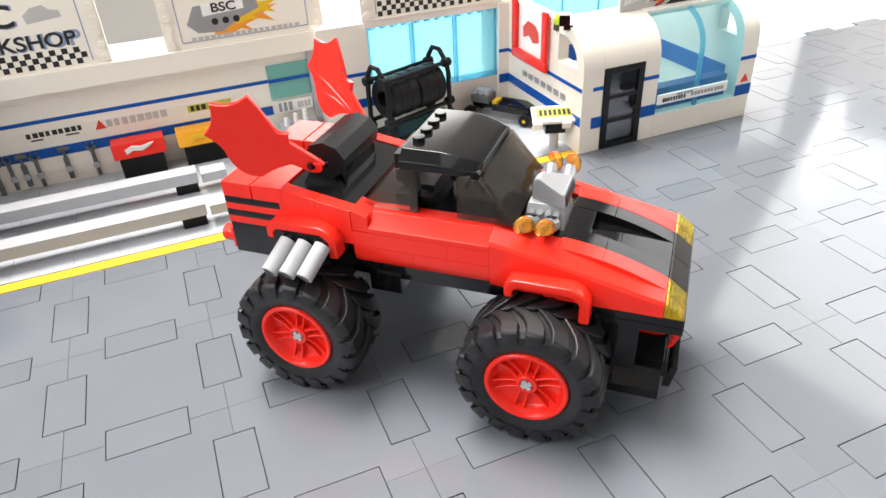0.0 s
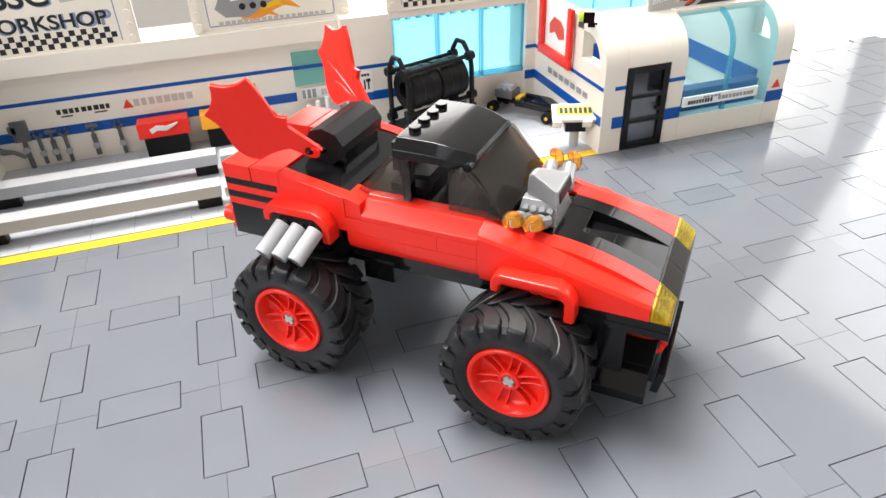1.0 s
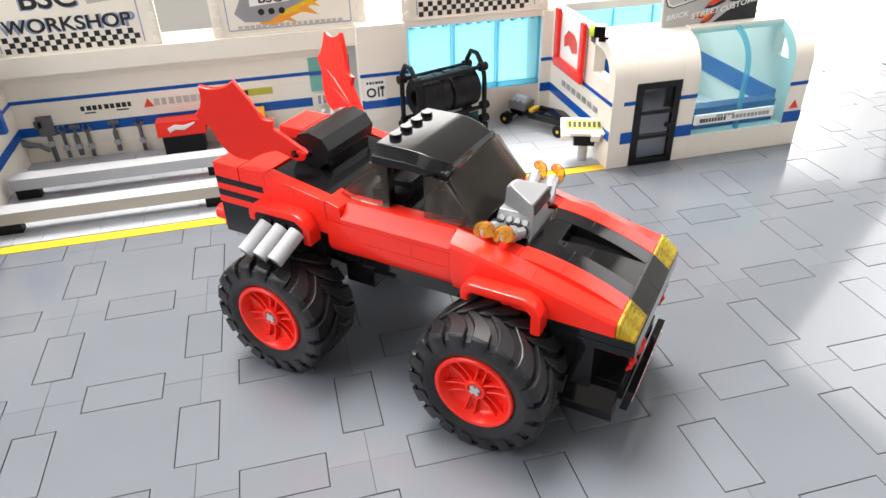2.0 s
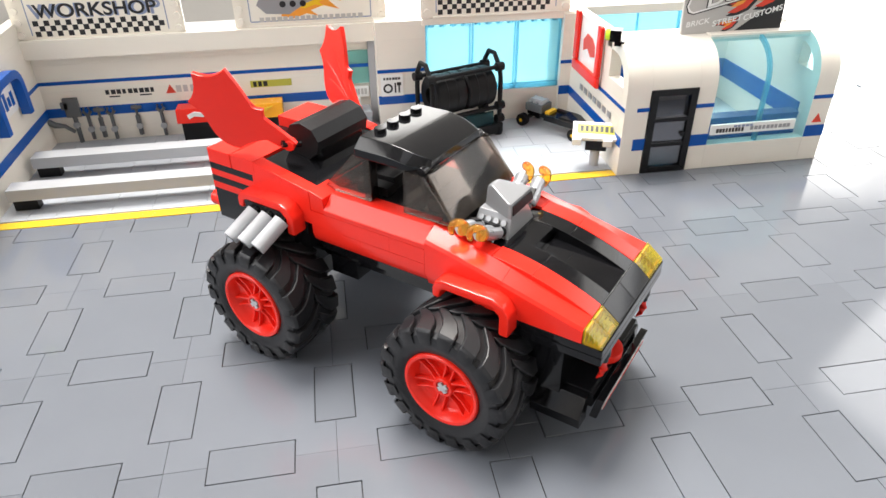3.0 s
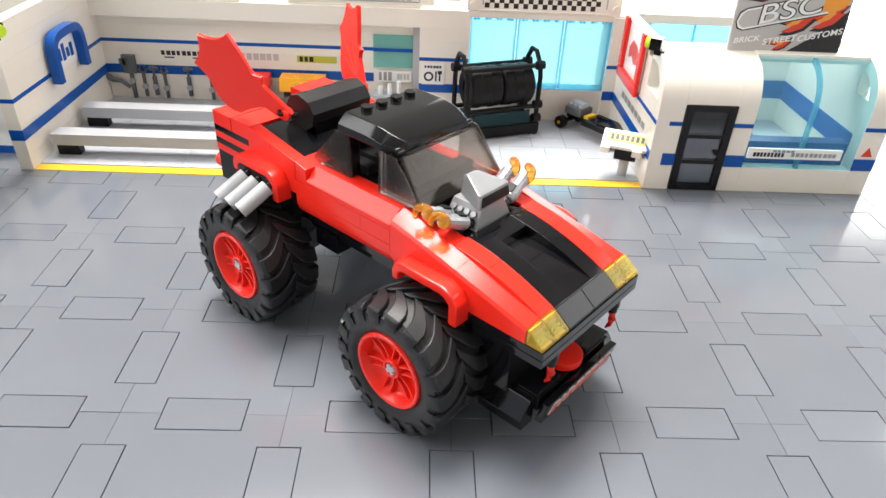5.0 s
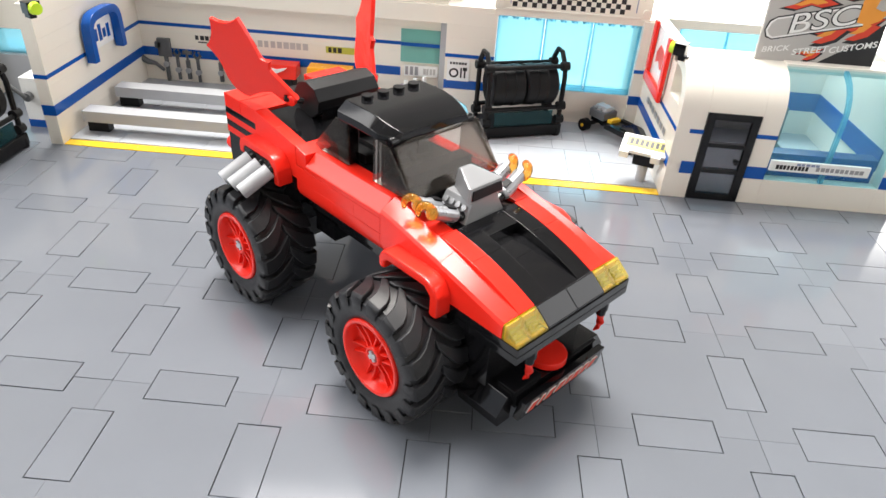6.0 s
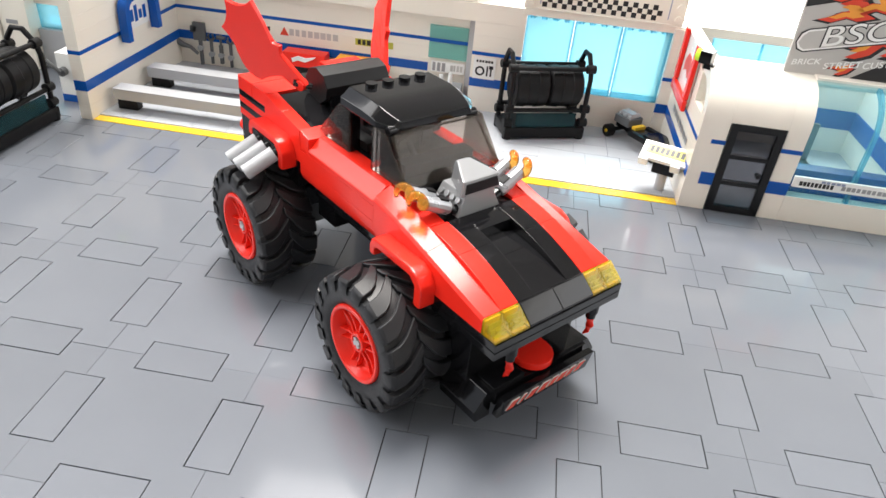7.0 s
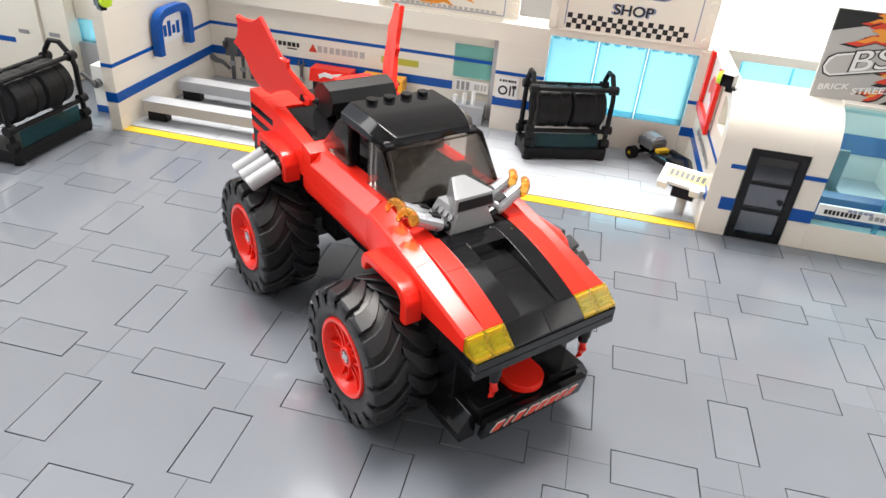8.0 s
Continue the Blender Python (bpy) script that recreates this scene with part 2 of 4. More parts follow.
table = thing("display_table", pose(0, 0, 0), "white display table under the tiled play surface", "table")
bpart("tabletop", [(-900, 1100, -600, 700, -34, -9)], WOOD, table, "", 2)
for x in (-850, 1050):
    for y in (-550, 650):
        bpart("leg", [(x - 25, x + 25, y - 25, y + 25, -750, -34)], WOOD, table, "", 2)
ground = tagged(part("ground", (lambda b: (box(b, -700, 800, -400, 400, -9, -3.6), b)[1])(bmnew()), PALEBLUE, None, "pale blue base plate round the grey tiles", 0.5), "", "", "", "structure")

# ---- tiled play surface: 64 mm panels with 2 x 4 tiles laid across their seams ----
GX0, GX1, GY0, GY1 = -432, 656, -264, 312
pavement = tagged(part("pavement", (lambda b: (box(b, GX0, GX1, GY0, GY1, -3.5, -1.6), b)[1])(bmnew()), BEDDING, None, "glossy grey tiled surface with dark joints", 0), "", "", "", "structure")


def low_tile(outline, chamfer=0.12):
    """A flat tile with a small chamfer, top at z = 0."""
    bm = bmnew()
    prism(bm, outline, "z", -1.5, -chamfer)
    c = sum((Vector(p) for p in outline), Vector((0, 0))) / len(outline)
    faces = [f for f in bm.faces if f.normal.z > 0.5 or all(v.co.z > -0.5 for v in f.verts)]
    r = bmesh.ops.inset_region(bm, faces=faces, thickness=chamfer, depth=chamfer)
    return bm


g = 0.05
h = 32 - g
notch = [(-h, -h), (-16.28, -h), (-16.28, -23.72), (16.28, -23.72), (16.28, -h), (h, -h), (h, -16.28), (23.72, -16.28), (23.72, 16.28), (h, 16.28), (h, h), (16.28, h), (16.28, 23.72), (-16.28, 23.72), (-16.28, h), (-h, h), (-h, 16.28), (-23.72, 16.28), (-23.72, -16.28), (-h, -16.28)]
panel_mesh = mesh_of("floor_panel", low_tile(notch), FLOORGREY, 20)
wide_mesh = mesh_of("floor_tile", low_tile([(-15.9, -7.9), (15.9, -7.9), (15.9, 7.9), (-15.9, 7.9)]), FLOORGREY, 20)
tall_mesh = mesh_of("floor_tile", low_tile([(-7.9, -15.9), (7.9, -15.9), (7.9, 15.9), (-7.9, 15.9)]), FLOORGREY, 20)


def piece(name, me, x, y, parent):
    ob = new(name, me)
    ob.parent = parent
    ob.location = (x * MM, y * MM, random.uniform(-0.00008, 0.00004))
    ob.rotation_euler = (random.uniform(-0.0025, 0.0025), random.uniform(-0.0025, 0.0025), 0)


def lay_surface():
    nx, ny = (GX1 - GX0) // 64, (GY1 - GY0) // 64
    rest = bmnew()
    for i in range(nx):
        for j in range(ny):
            piece("floor_panel", panel_mesh, GX0 + 32 + 64 * i, GY0 + 32 + 64 * j, pavement)
    for i in range(nx):
        for j in range(ny + 1):
            x, y = GX0 + 32 + 64 * i, GY0 + 64 * j
            if GY0 < y < GY1 and -330 < x < 420:
                piece("floor_tile", wide_mesh, x, y, pavement)
            else:
                box(rest, x - 15.9, x + 15.9, y - 7.9, y + 7.9, -1.5, -0.02)
    for i in range(nx + 1):
        for j in range(ny):
            x, y = GX0 + 64 * i, GY0 + 32 + 64 * j
            if -330 < x < 420:
                piece("floor_tile", tall_mesh, x, y, pavement)
            else:
                box(rest, x - 7.9, x + 7.9, y - 15.9, y + 15.9, -1.5, -0.02)
    tagged(part("outer_tiles", rest, FLOORGREY, pavement, "", 0), "", "", "", "stuff")


# ---- brick-built garage ----
garage = thing("toy_garage", pose(0, 0, 0), "cream and blue plastic brick garage with open workshop bays", "toy building")
base = bpart("base_slab", [(-184, 352, 200.3, 328, -1.2, 0.3)], PALEGREY, garage, "", 0.1)
bpart("yellow_line", [(-175.8, 207.8, 192.2, 200, -1.2, 0.45)], YELLOW, garage, "yellow tile strip at the bay's threshold", 0.15)


def lay_bay_floor():
    data = {}
    for j in range(7):
        x = -176.0
        k = 0
        while x < 207:
            w = min((32, 16, 32, 24)[(k + j) % 4] if k else (16, 32)[j % 2], 208 - x)
            if w not in data:
                b = bmnew()
                box(b, 0.12, w - 0.12, 0.12, 15.88, 0.2, 0.9)
                data[w] = mesh_of("bay_tile", b, PALEGREY, 0)
            ob = new("bay_tile", data[w])
            ob.parent = base
            ob.location = (x * MM, (200.3 + 16 * j) * MM, random.uniform(-0.00005, 0.00005))
            x += w
            k += 1


def wall_run(name, x0, x1, y0, y1, z1, parent=garage, label="", courses=9.6, mat=CREAM):
    """A wall of brick courses, each with a fine seam."""
    wall = new(name)
    wall.parent = parent
    tagged(wall, label)
    z = 0.0
    while z < z1 - 0.1:
        t = min(z + courses, z1)
        bpart("brick_course", [(x0, x1, y0, y1, z + 0.015, t - 0.015)], mat, wall, "", 0.05)
        z = t
    return wall


def bands(x0, x1, y0, y1, lo=19.6, hi=26.4):
    bpart("blue_band", [(x0, x1, y0, y1, lo, hi)], BLUE, garage, "", 0.15)
    bpart("blue_line", [(x0, x1, y0, y1, 43.4, 46.0)], BLUE, garage, "", 0.1)


# back wall of the large bay
wall_run("back_wall", -176, 60, 320, 328, 64)
bands(-176, 27, 319.7, 320)
bands(57, 62, 319.7, 320)
bpart("lintel", [(-176, 62, 312, 328, 64, 77)], CREAM, garage, "", 0.3)
bpart("teal_window", [(27, 57, 318.6, 319.6, 31, 56)], TEAL, garage, "teal clear wall panel", 0.1)
bpart("blue_line", [(27, 57, 318.2, 318.6, 43.4, 46)], BLUE, garage, "", 0.1)
bpart("grey_post", [(57, 66, 316, 320, 0, 63)], GREY, garage, "", 0.3)
# left wall
wall_run("left_wall", -184, -176, 192, 328, 88)
bands(-175.9, -175.6, 192, 319.6)
bands(-184, -175.6, 191.7, 192)
# window bay
wall_run("pillar", 62, 98, 300, 328, 80)
bands(62, 98, 299.7, 300)
wall_run("bay_wall", 98, 200, 300, 328, 25)
wall_run("pillar", 200, 208, 296, 328, 80)
bands(199.6, 208, 295.7, 296)
bpart("bay_lintel", [(96, 208, 298, 328, 76.5, 81)], CREAM, garage, "", 0.3)
for i in range(3):
    x = 98 + 34 * i
    bm = bmnew()
    box(bm, x + 0.3, x + 33.7, 302, 303.2, 25.3, 76)
    box(bm, x + 0.3, x + 1.6, 300.4, 303.2, 25.3, 76)
    box(bm, x + 32.4, x + 33.7, 300.4, 303.2, 25.3, 76)
    box(bm, x + 0.3, x + 33.7, 299.6, 303.2, 25.3, 29)
    for k in range(4):
        rod(bm, (x + 4.5 + 8 * k, 301.5, 74.5), (x + 4.5 + 8 * k, 301.5, 76.4), 2.4, 2.4, 12)
    part("window", bm, AQUA, garage, "pale aqua clear window panel", 0.15)

# office
wall_run("office_side_wall", 208, 216, 224, 320, 83)
wall_run("office_side_wall", 208, 216, 200, 224, 57)
bands(207.7, 208, 192.6, 296)


def curved_front(name, x0, x1, z0, mat, thick, label="", round_edge=0.25):
    """A front that stands upright and bends back over the roof."""
    bm = bmnew()
    r, n = 26.0, 10
    out = [(192, z0)] + [(218 - r * math.cos(math.pi / 2 * i / n), 57 + r * math.sin(math.pi / 2 * i / n)) for i in range(n + 1)] + [(224, 83)]
    k = r - thick
    inn = [(224, 83 - thick)] + [(218 - k * math.cos(math.pi / 2 * i / n), 57 + k * math.sin(math.pi / 2 * i / n)) for i in range(n, -1, -1)] + [(192 + thick, z0)]
    prism(bm, out + inn, "x", x0, x1)
    return part(name, bm, mat, garage, label, round_edge, 40)


curved_front("office_front", 208, 224, 0, CREAM, 8)
curved_front("office_front", 224, 256, 57.6, CREAM, 8)
curved_front("office_front", 256, 268, 0, CREAM, 8)
curved_front("office_front", 338, 352, 0, CREAM, 8)
bpart("office_front_base", [(268, 338, 192, 200, 0, 16.8)], CREAM, garage)
curved_front("office_window", 268.2, 303, 17, OFFICEGLASS, 1.4, "aqua clear curved shop window", 0.1)
curved_front("office_window", 303.2, 337.8, 17, OFFICEGLASS, 1.4, "aqua clear curved shop window", 0.1)
curved_front("window_rib", 302, 304.2, 17, AQUA, 3.0, "", 0.1)
wall_run("office_end_wall", 344, 352, 224, 320, 80)
wall_run("office_end_wall", 344, 352, 200, 224, 57)
bpart("office_roof", [(208, 352, 224, 232, 75, 83)], CREAM, garage)
bpart("roof_cap", [(268, 338, 211.5, 224, 79.2, 83.7)], CREAM, garage, "", 0.6)
wall_run("office_back_wall", 216, 344, 312, 320, 50)
bpart("office_back_top", [(216, 344, 312, 320, 73.5, 80), (216, 230, 312, 320, 50, 73.5), (332, 344, 312, 320, 50, 73.5)], CREAM, garage)
for i in range(3):
    bpart("back_window", [(230.2 + 34 * i, 263.8 + 34 * i, 313, 314.4, 50.2, 73.3), (230.2 + 34 * i, 231.4 + 34 * i, 312.2, 314.4, 50.2, 73.3)], AQUA, garage, "pale aqua clear window panel", 0.1)
bpart("office_floor", [(216, 344, 200, 312, 0.3, 1.5)], PALEGREY, garage, "", 0.1)
for x0, x1 in ((216, 224.2), (255.8, 268), (338, 352)):
    bpart("blue_band", [(x0, x1, 191.6, 192, 17, 25)], BLUE, garage, "", 0.1)
    bpart("blue_line", [(x0, x1, 191.6, 192, 43.4, 46)], BLUE, garage, "", 0.1)
bpart("inner_band", [(216.1, 344, 311.4, 312, 20, 34), (343.4, 344, 211, 311, 20, 34), (216, 216.6, 205, 311, 20, 34)], BLUE, garage, "", 0.1)
bpart("counter", [(269, 337, 201, 209, 1.5, 30)], BLUE, garage)
bpart("counter_top", [(268.6, 337.4, 200.6, 210, 30, 31.5)], BLUE, garage)
# door
door = bpart("office_door", [(224.4, 229, 191.2, 194.4, 0.4, 57.2), (251, 255.6, 191.2, 194.4, 0.4, 57.2), (229, 251, 191.2, 194.4, 53, 57.2), (229, 251, 191.2, 194.4, 35.6, 38.4), (229, 251, 191.2, 194.4, 18.6, 21.4), (229, 251, 191.2, 194.4, 0.4, 4.4)], BLACK, garage, "black framed door with smoky panes")
for z0, z1 in ((4.4, 18.6), (21.4, 35.6), (38.4, 53)):
    bpart("door_pane", [(229, 251, 192.6, 193.4, z0, z1)], DARKGLASS, door, "", 0.05)
bm = bmnew()
rod(bm, (247.5, 191, 28), (247.5, 188, 28), 1.6, 1.6)
part("door_knob", bm, BLACK, door)


def bars(name, x0, x1, z0, z1, y, count, mat, parent):
    """Unreadable print as upright dashes, facing -y."""
    w = (x1 - x0) / count
    bm = bmnew()
    for i in range(count):
        ww = w * random.uniform(0.6, 0.86)
        box(bm, x0 + i * w, x0 + i * w + ww, y - 0.08, y, z0, z1)
    return part(name, bm, mat, parent, "", 0)


# print on the walls
strip_sign = bpart("window_sign", [(268.5, 328, 189.8, 191.6, 24.4, 31.2)], WHITE, garage, "white strip sign with dark print", 0.15)
bars("print", 272, 292, 25.8, 28.6, 189.8, 9, INK, strip_sign)
bars("print", 296, 325, 26.2, 28.8, 189.8, 10, GREYINK, strip_sign)
bars("print", 284, 298, 28.9, 30.4, 189.8, 5, SHADOWINK, strip_sign)
bm = bmnew()
prism(bm, [(341.5, 27), (348.5, 27), (345, 33)], "y", 191.5, 192)
part("red_triangle", bm, REDINK, garage, "", 0)
bm = bmnew()
prism(bm, [(-91.5, 32.6), (-84.5, 32.6), (-88, 39)], "y", 319.6, 320)
part("red_triangle", bm, REDINK, garage, "", 0)
bars("print", -84, -44, 33, 38, 319.95, 8, SIGNGREY, garage)
bars("print", -133, -98, 34.4, 37.8, 319.95, 9, INK, garage)
bars("print", -131, -121, 32.2, 33.2, 319.95, 1, INK, garage)
bars("print", -110, -100, 32.2, 33.2, 319.95, 1, INK, garage)
badge = bpart("badge", [(-31, -1, 319.6, 320, 32.6, 37.6)], OLIVE, garage, "", 0)
bars("print", -29, -18, 33.2, 37.0, 319.6, 3, INK, badge)
notice = bpart("notice", [(64, 80.5, 299.2, 299.7, 26, 42.5)], WHITE, garage, "white square notice with a wheel and tool print", 0.1)
bm = bmnew()
revolve(bm, [(3.6, 0), (3.6, 0.1), (2.2, 0.1), (2.2, 0)], 24)
wheel_print = part("wheel_print", bm, INK, notice, "", 0)
wheel_print.location = (0.0692, 0.2991, 0.032)
bpart("print", [(74, 75.2, 299.1, 299.2, 28.5, 36), (76.8, 78, 299.1, 299.2, 28.5, 36), (75.8, 79, 299.1, 299.2, 34, 36.4)], INK, notice, "", 0)
bars("print", 66, 79, 38.4, 40.2, 299.2, 6, INK, notice)
panel = bpart("wall_label", [(30, 56, 317.6, 318.2, 20.5, 29)], WHITE, garage, "", 0.1)
bars("print", 31, 42, 21.4, 28, 317.6, 3, GREYINK, panel)
bars("print", 45, 55, 22.4, 27, 317.6, 4, SIGNGREY, panel)

# roof signs


def checks(parent, x0, x1, z0, rows, y, s):
    bm = bmnew()
    n = int((x1 - x0) / s)
    for i in range(n):
        for j in range(rows):
            if (i + j) % 2 == 0:
                box(bm, x0 + i * s, x0 + (i + 1) * s, y - 0.08, y, z0 + j * s, z0 + (j + 1) * s)
    part("check_print", bm, INK, parent, "", 0)


def roof_sign(x0, x1, y, z0, z1, label):
    s = thing("roof_sign", pose(0, 0, 0), label, "sign", "signs on the garage roof")
    bpart("board", [(x0, x1, y, y + 3, z0, z1)], CREAM, s, "", 0.2)
    bpart("rim", [(x0 + 8, x1 - 8, y - 1.0, y, z0, z0 + 1.2)], CREAM, s, "", 0.2)
    for x in (x0 + 4, x1 - 4):
        for k in range(int((z1 - z0) / 8)):
            bm = bmnew()
            rod(bm, (x, y + 0.1, z0 + 4.5 + 8 * k), (x, y - 1.7, z0 + 4.5 + 8 * k), 2.4, 2.4, 20)
            part("stud", bm, CREAM, s, "", 0.2)
    for x in (x0 + 10.8, x1 - 10.8):
        bpart("border_line", [(x - 0.35, x + 0.35, y - 0.08, y, z0 + 4, z1)], SHADOWINK, s, "", 0)
    return s


sg = roof_sign(-178, -68, 316, 75.5, 130, "cream sign with blue-shaded workshop lettering and black checks")
checks(sg, -165, -81, 78.5, 3, 316, 3.5)
lettering("lettering_shadow", "WORKSHOP", 13.2, front(-123, 315.94, 94.3), SHADOWINK, sg, 1.12)
lettering("lettering", "WORKSHOP", 12, front(-123, 315.85, 94.6), INK, sg, 1.15)
lettering("lettering_shadow", "BSC", 19.5, front(-131, 315.94, 111), SHADOWINK, sg, 1.1)
lettering("lettering", "BSC", 18, front(-131, 315.85, 111.2), INK, sg, 1.12)
bm = bmnew()
prism(bm, [(-108, 106), (-88, 108), (-89, 112), (-94, 113), (-97, 116), (-104, 115), (-109, 111)], "y", 315.9, 316)
part("car_print", bm, SIGNGREY, sg, "", 0)
sg = roof_sign(-34, 72, 316, 77, 130, "cream sign with a grey engine and orange flame print")
bpart("border_line", [(-23, 61, 315.92, 316, 80.4, 81.2)], SHADOWINK, sg, "", 0)
bars("print", -17, 56, 80.6, 83.6, 315.9, 18, SIGNGREY, sg)


def flame_print(x, z, s, parent, y, mat, flip=1):
    pts = [(0, 0), (9, -2), (18, 1), (26, -1), (21, 3), (30, 6), (41, 3), (34, 9), (44, 14), (30, 13), (22, 17), (12, 14), (4, 8)]
    bm = bmnew()
    prism(bm, [(x + flip * a * s, z + b * s) for a, b in pts], "y", y - 0.1, y)
    part("flame_print", bm, mat, parent, "", 0)


flame_print(-2, 84, 1.0, sg, 316, ORANGEINK)
flame_print(8, 90, 0.8, sg, 315.9, YELLOW)
bm = bmnew()
prism(bm, [(-18, 92), (-12, 86), (4, 85), (16, 92), (30, 97), (28, 104), (10, 104), (-12, 103)], "y", 315.75, 315.86)
eng = part("engine_print", bm, GREYINK, sg, "", 0)
bm = bmnew()
prism(bm, [(-7, 96), (20, 98), (20, 105), (-7, 104)], "y", 315.6, 315.74)
part("cover_print", bm, WHITE, sg, "", 0)
lettering("lettering", "BSC", 8, front(7, 315.5, 100.5), INK, sg, 1.2)
bm = bmnew()
for i in range(3):
    rod(bm, (0 + 7 * i, 315.6, 92), (0 + 7 * i, 315.74, 92), 2.2, 2.2, 14)
part("bore_print", bm, INK, sg, "", 0)
sg = roof_sign(95, 204, 298, 81.2, 130, "cream sign with blue-shaded shop lettering and black checks")
checks(sg, 107, 190, 83.5, 3, 298, 3.4)
lettering("lettering_shadow", "SHOP", 10, front(150, 297.94, 99), SHADOWINK, sg, 1.15)
lettering("lettering", "SHOP", 9, front(150, 297.85, 99.2), INK, sg, 1.15)
lettering("lettering_shadow", "SPEED", 19, front(146, 297.94, 114), SHADOWINK, sg, 1.15)
lettering("lettering", "SPEED", 17.6, front(146, 297.85, 114.3), INK, sg, 1.17)

# board on the office roof
bsc = thing("roof_board", front(285, 218, 83) @ pose(0, 0, 0, -4, 0, 0), "grey and black board with white lettering and flame print", "sign")


def flat(name, pts, z, mat, parent, label=""):
    bm = bmnew()
    prism(bm, pts, "z", z, z + 0.1)
    return part(name, bm, mat, parent, label, 0)


bpart("board", [(-34.5, 34.5, 0, 48, -2.4, 0)], SIGNGREY, bsc, "", 0.3)
flat("dark_print", [(2, 0.6), (34.4, 0.6), (34.4, 26), (20, 12)], 0.0, INK, bsc)
flat("dark_print", [(-34.4, 36), (-20, 40), (0, 47.4), (-34.4, 47.4)], 0.0, INK, bsc)
lick = [(0, 0), (8, 1), (16, 4), (23, 3), (20, 7), (12, 10), (20, 12), (30, 10), (38, 3), (33, 1), (40, -3), (28, -4), (20, -1), (10, -3)]
for x, y, s, up in ((-27, 30, 0.8, 1), (-16, 35, 0.95, 1), (-22, 41, 0.5, 1), (-14, 17, 0.75, -1), (4, 20, 0.75, -1), (-12, 4.5, 0.4, -1)):
    for mat, zz, g in ((INK, 0.05, 1.12), (REDINK, 0.15, 0.94), (ORANGEINK, 0.25, 0.6)):
        o = (1 - g) * 18 * s
        flat("flame_print", [(max(-34, min(34, x + o + a * s * g)), max(0.6, min(47.4, y + (1 - g) * 3 * s + b * s * g * up + 0.2 * (a * s * g + o)))) for a, b in lick], zz, mat, bsc)
for mat, zz, g in ((INK, 0.35, 0.0), (WHITE, 0.42, 0.7), (SIGNGREY, 0.49, 1.7)):
    flat("pill_print", [(-33.5 + g, 17), (-32 + g, 13 + g), (-28, 11.8 + g), (21, 23 + g), (21, 36 - g), (-28, 25 - g), (-32 + g, 22.5 - g)], zz, mat, bsc)
flat("wrench_print", [(17, 25), (24, 24), (30, 27), (33.6, 33), (29, 32), (25, 33.5), (26, 38), (31, 40), (33.6, 39), (30, 44), (23, 43), (17, 37)], 0.56, ORANGEINK, bsc)
lettering("lettering", "BSC", 15.5, pose(-0.003, 0.0246, 0.0007, 0, 0, 13), INK, bsc, 1.45, 1.0, 0.2, 0.035)
lettering("lettering", "BSC", 15.5, pose(-0.003, 0.0246, 0.00085, 0, 0, 13), WHITE, bsc, 1.45, 1.0, 0.2, 0.0)
lettering("lettering", "BRICK", 4.4, pose(-0.0245, 0.0068, 0.0006, 0, 0, 8), WHITE, bsc, 1.25, 1.05, 0.2)
lettering("lettering", "STREET", 4.8, pose(-0.0045, 0.0072, 0.0006, 0, 0, 10), WHITE, bsc, 1.25, 1.05, 0.2)
lettering("lettering", "CUSTOMS", 4.8, pose(0.0195, 0.0108, 0.0006, 0, 0, 12), WHITE, bsc, 1.2, 1.05, 0.2)


# ---- toy truck ----
truck = thing("toy_truck", pose(0.0558, 0.0597, 0, 0, 0, -42.5), "red and black brick-built monster truck with bat wings, big tyres", "toy truck")


def wheel(u, side):
    w = new("wheel")
    w.parent = truck
    w.matrix_basis = pose(u * MM, side * 40.5 * MM, 0.0275, 0, 0, 0 if side > 0 else 180) @ pose(0, 0, 0, 0, random.uniform(0, 40), 0)
    return w


LUGS = 18


def tyre_mesh():
    bm = bmnew()
    revolve(bm, [(15.2, -11), (17.5, -12.6), (21.5, -13.4), (24.2, -12.9), (25.7, -11), (26.3, -4), (26.4, 0), (26.3, 4), (25.7, 11), (24.2, 12.9), (21.5, 13.4), (17.5, 12.6), (15.2, 11)], 64)
    return mesh_of("tyre", bm, RUBBER, 30)


def lug_mesh(side):
    """A broad tread bar that leaves the shoulder square and bends round towards the middle."""
    bm = bmnew()
    rings = []
    for y, da, w, r in ((13.8, 0.0, 2.7, 23.0), (13.5, 0.0, 3.0, 26.2), (12.4, 0.0, 3.2, 27.3), (8.6, -0.03, 3.25, 27.8), (5.6, -0.1, 3.1, 28.0), (2.6, -0.22, 2.6, 28.0), (-0.4, -0.36, 1.7, 27.9)):
        ring = []
        base = 20.8 if y > 13.6 else 25.0
        for dw, rr in ((-w * 1.18, base), (-w, r), (w, r), (w * 1.18, base)):
            a = da + dw / 27.5
            ring.append((rr * math.cos(a), side * y, rr * math.sin(a)))
        rings.append(ring)
    loft(bm, rings)
    bevel(bm, 0.3, 40, 1)
    return mesh_of("tread_lug", bm, RUBBER, 30)


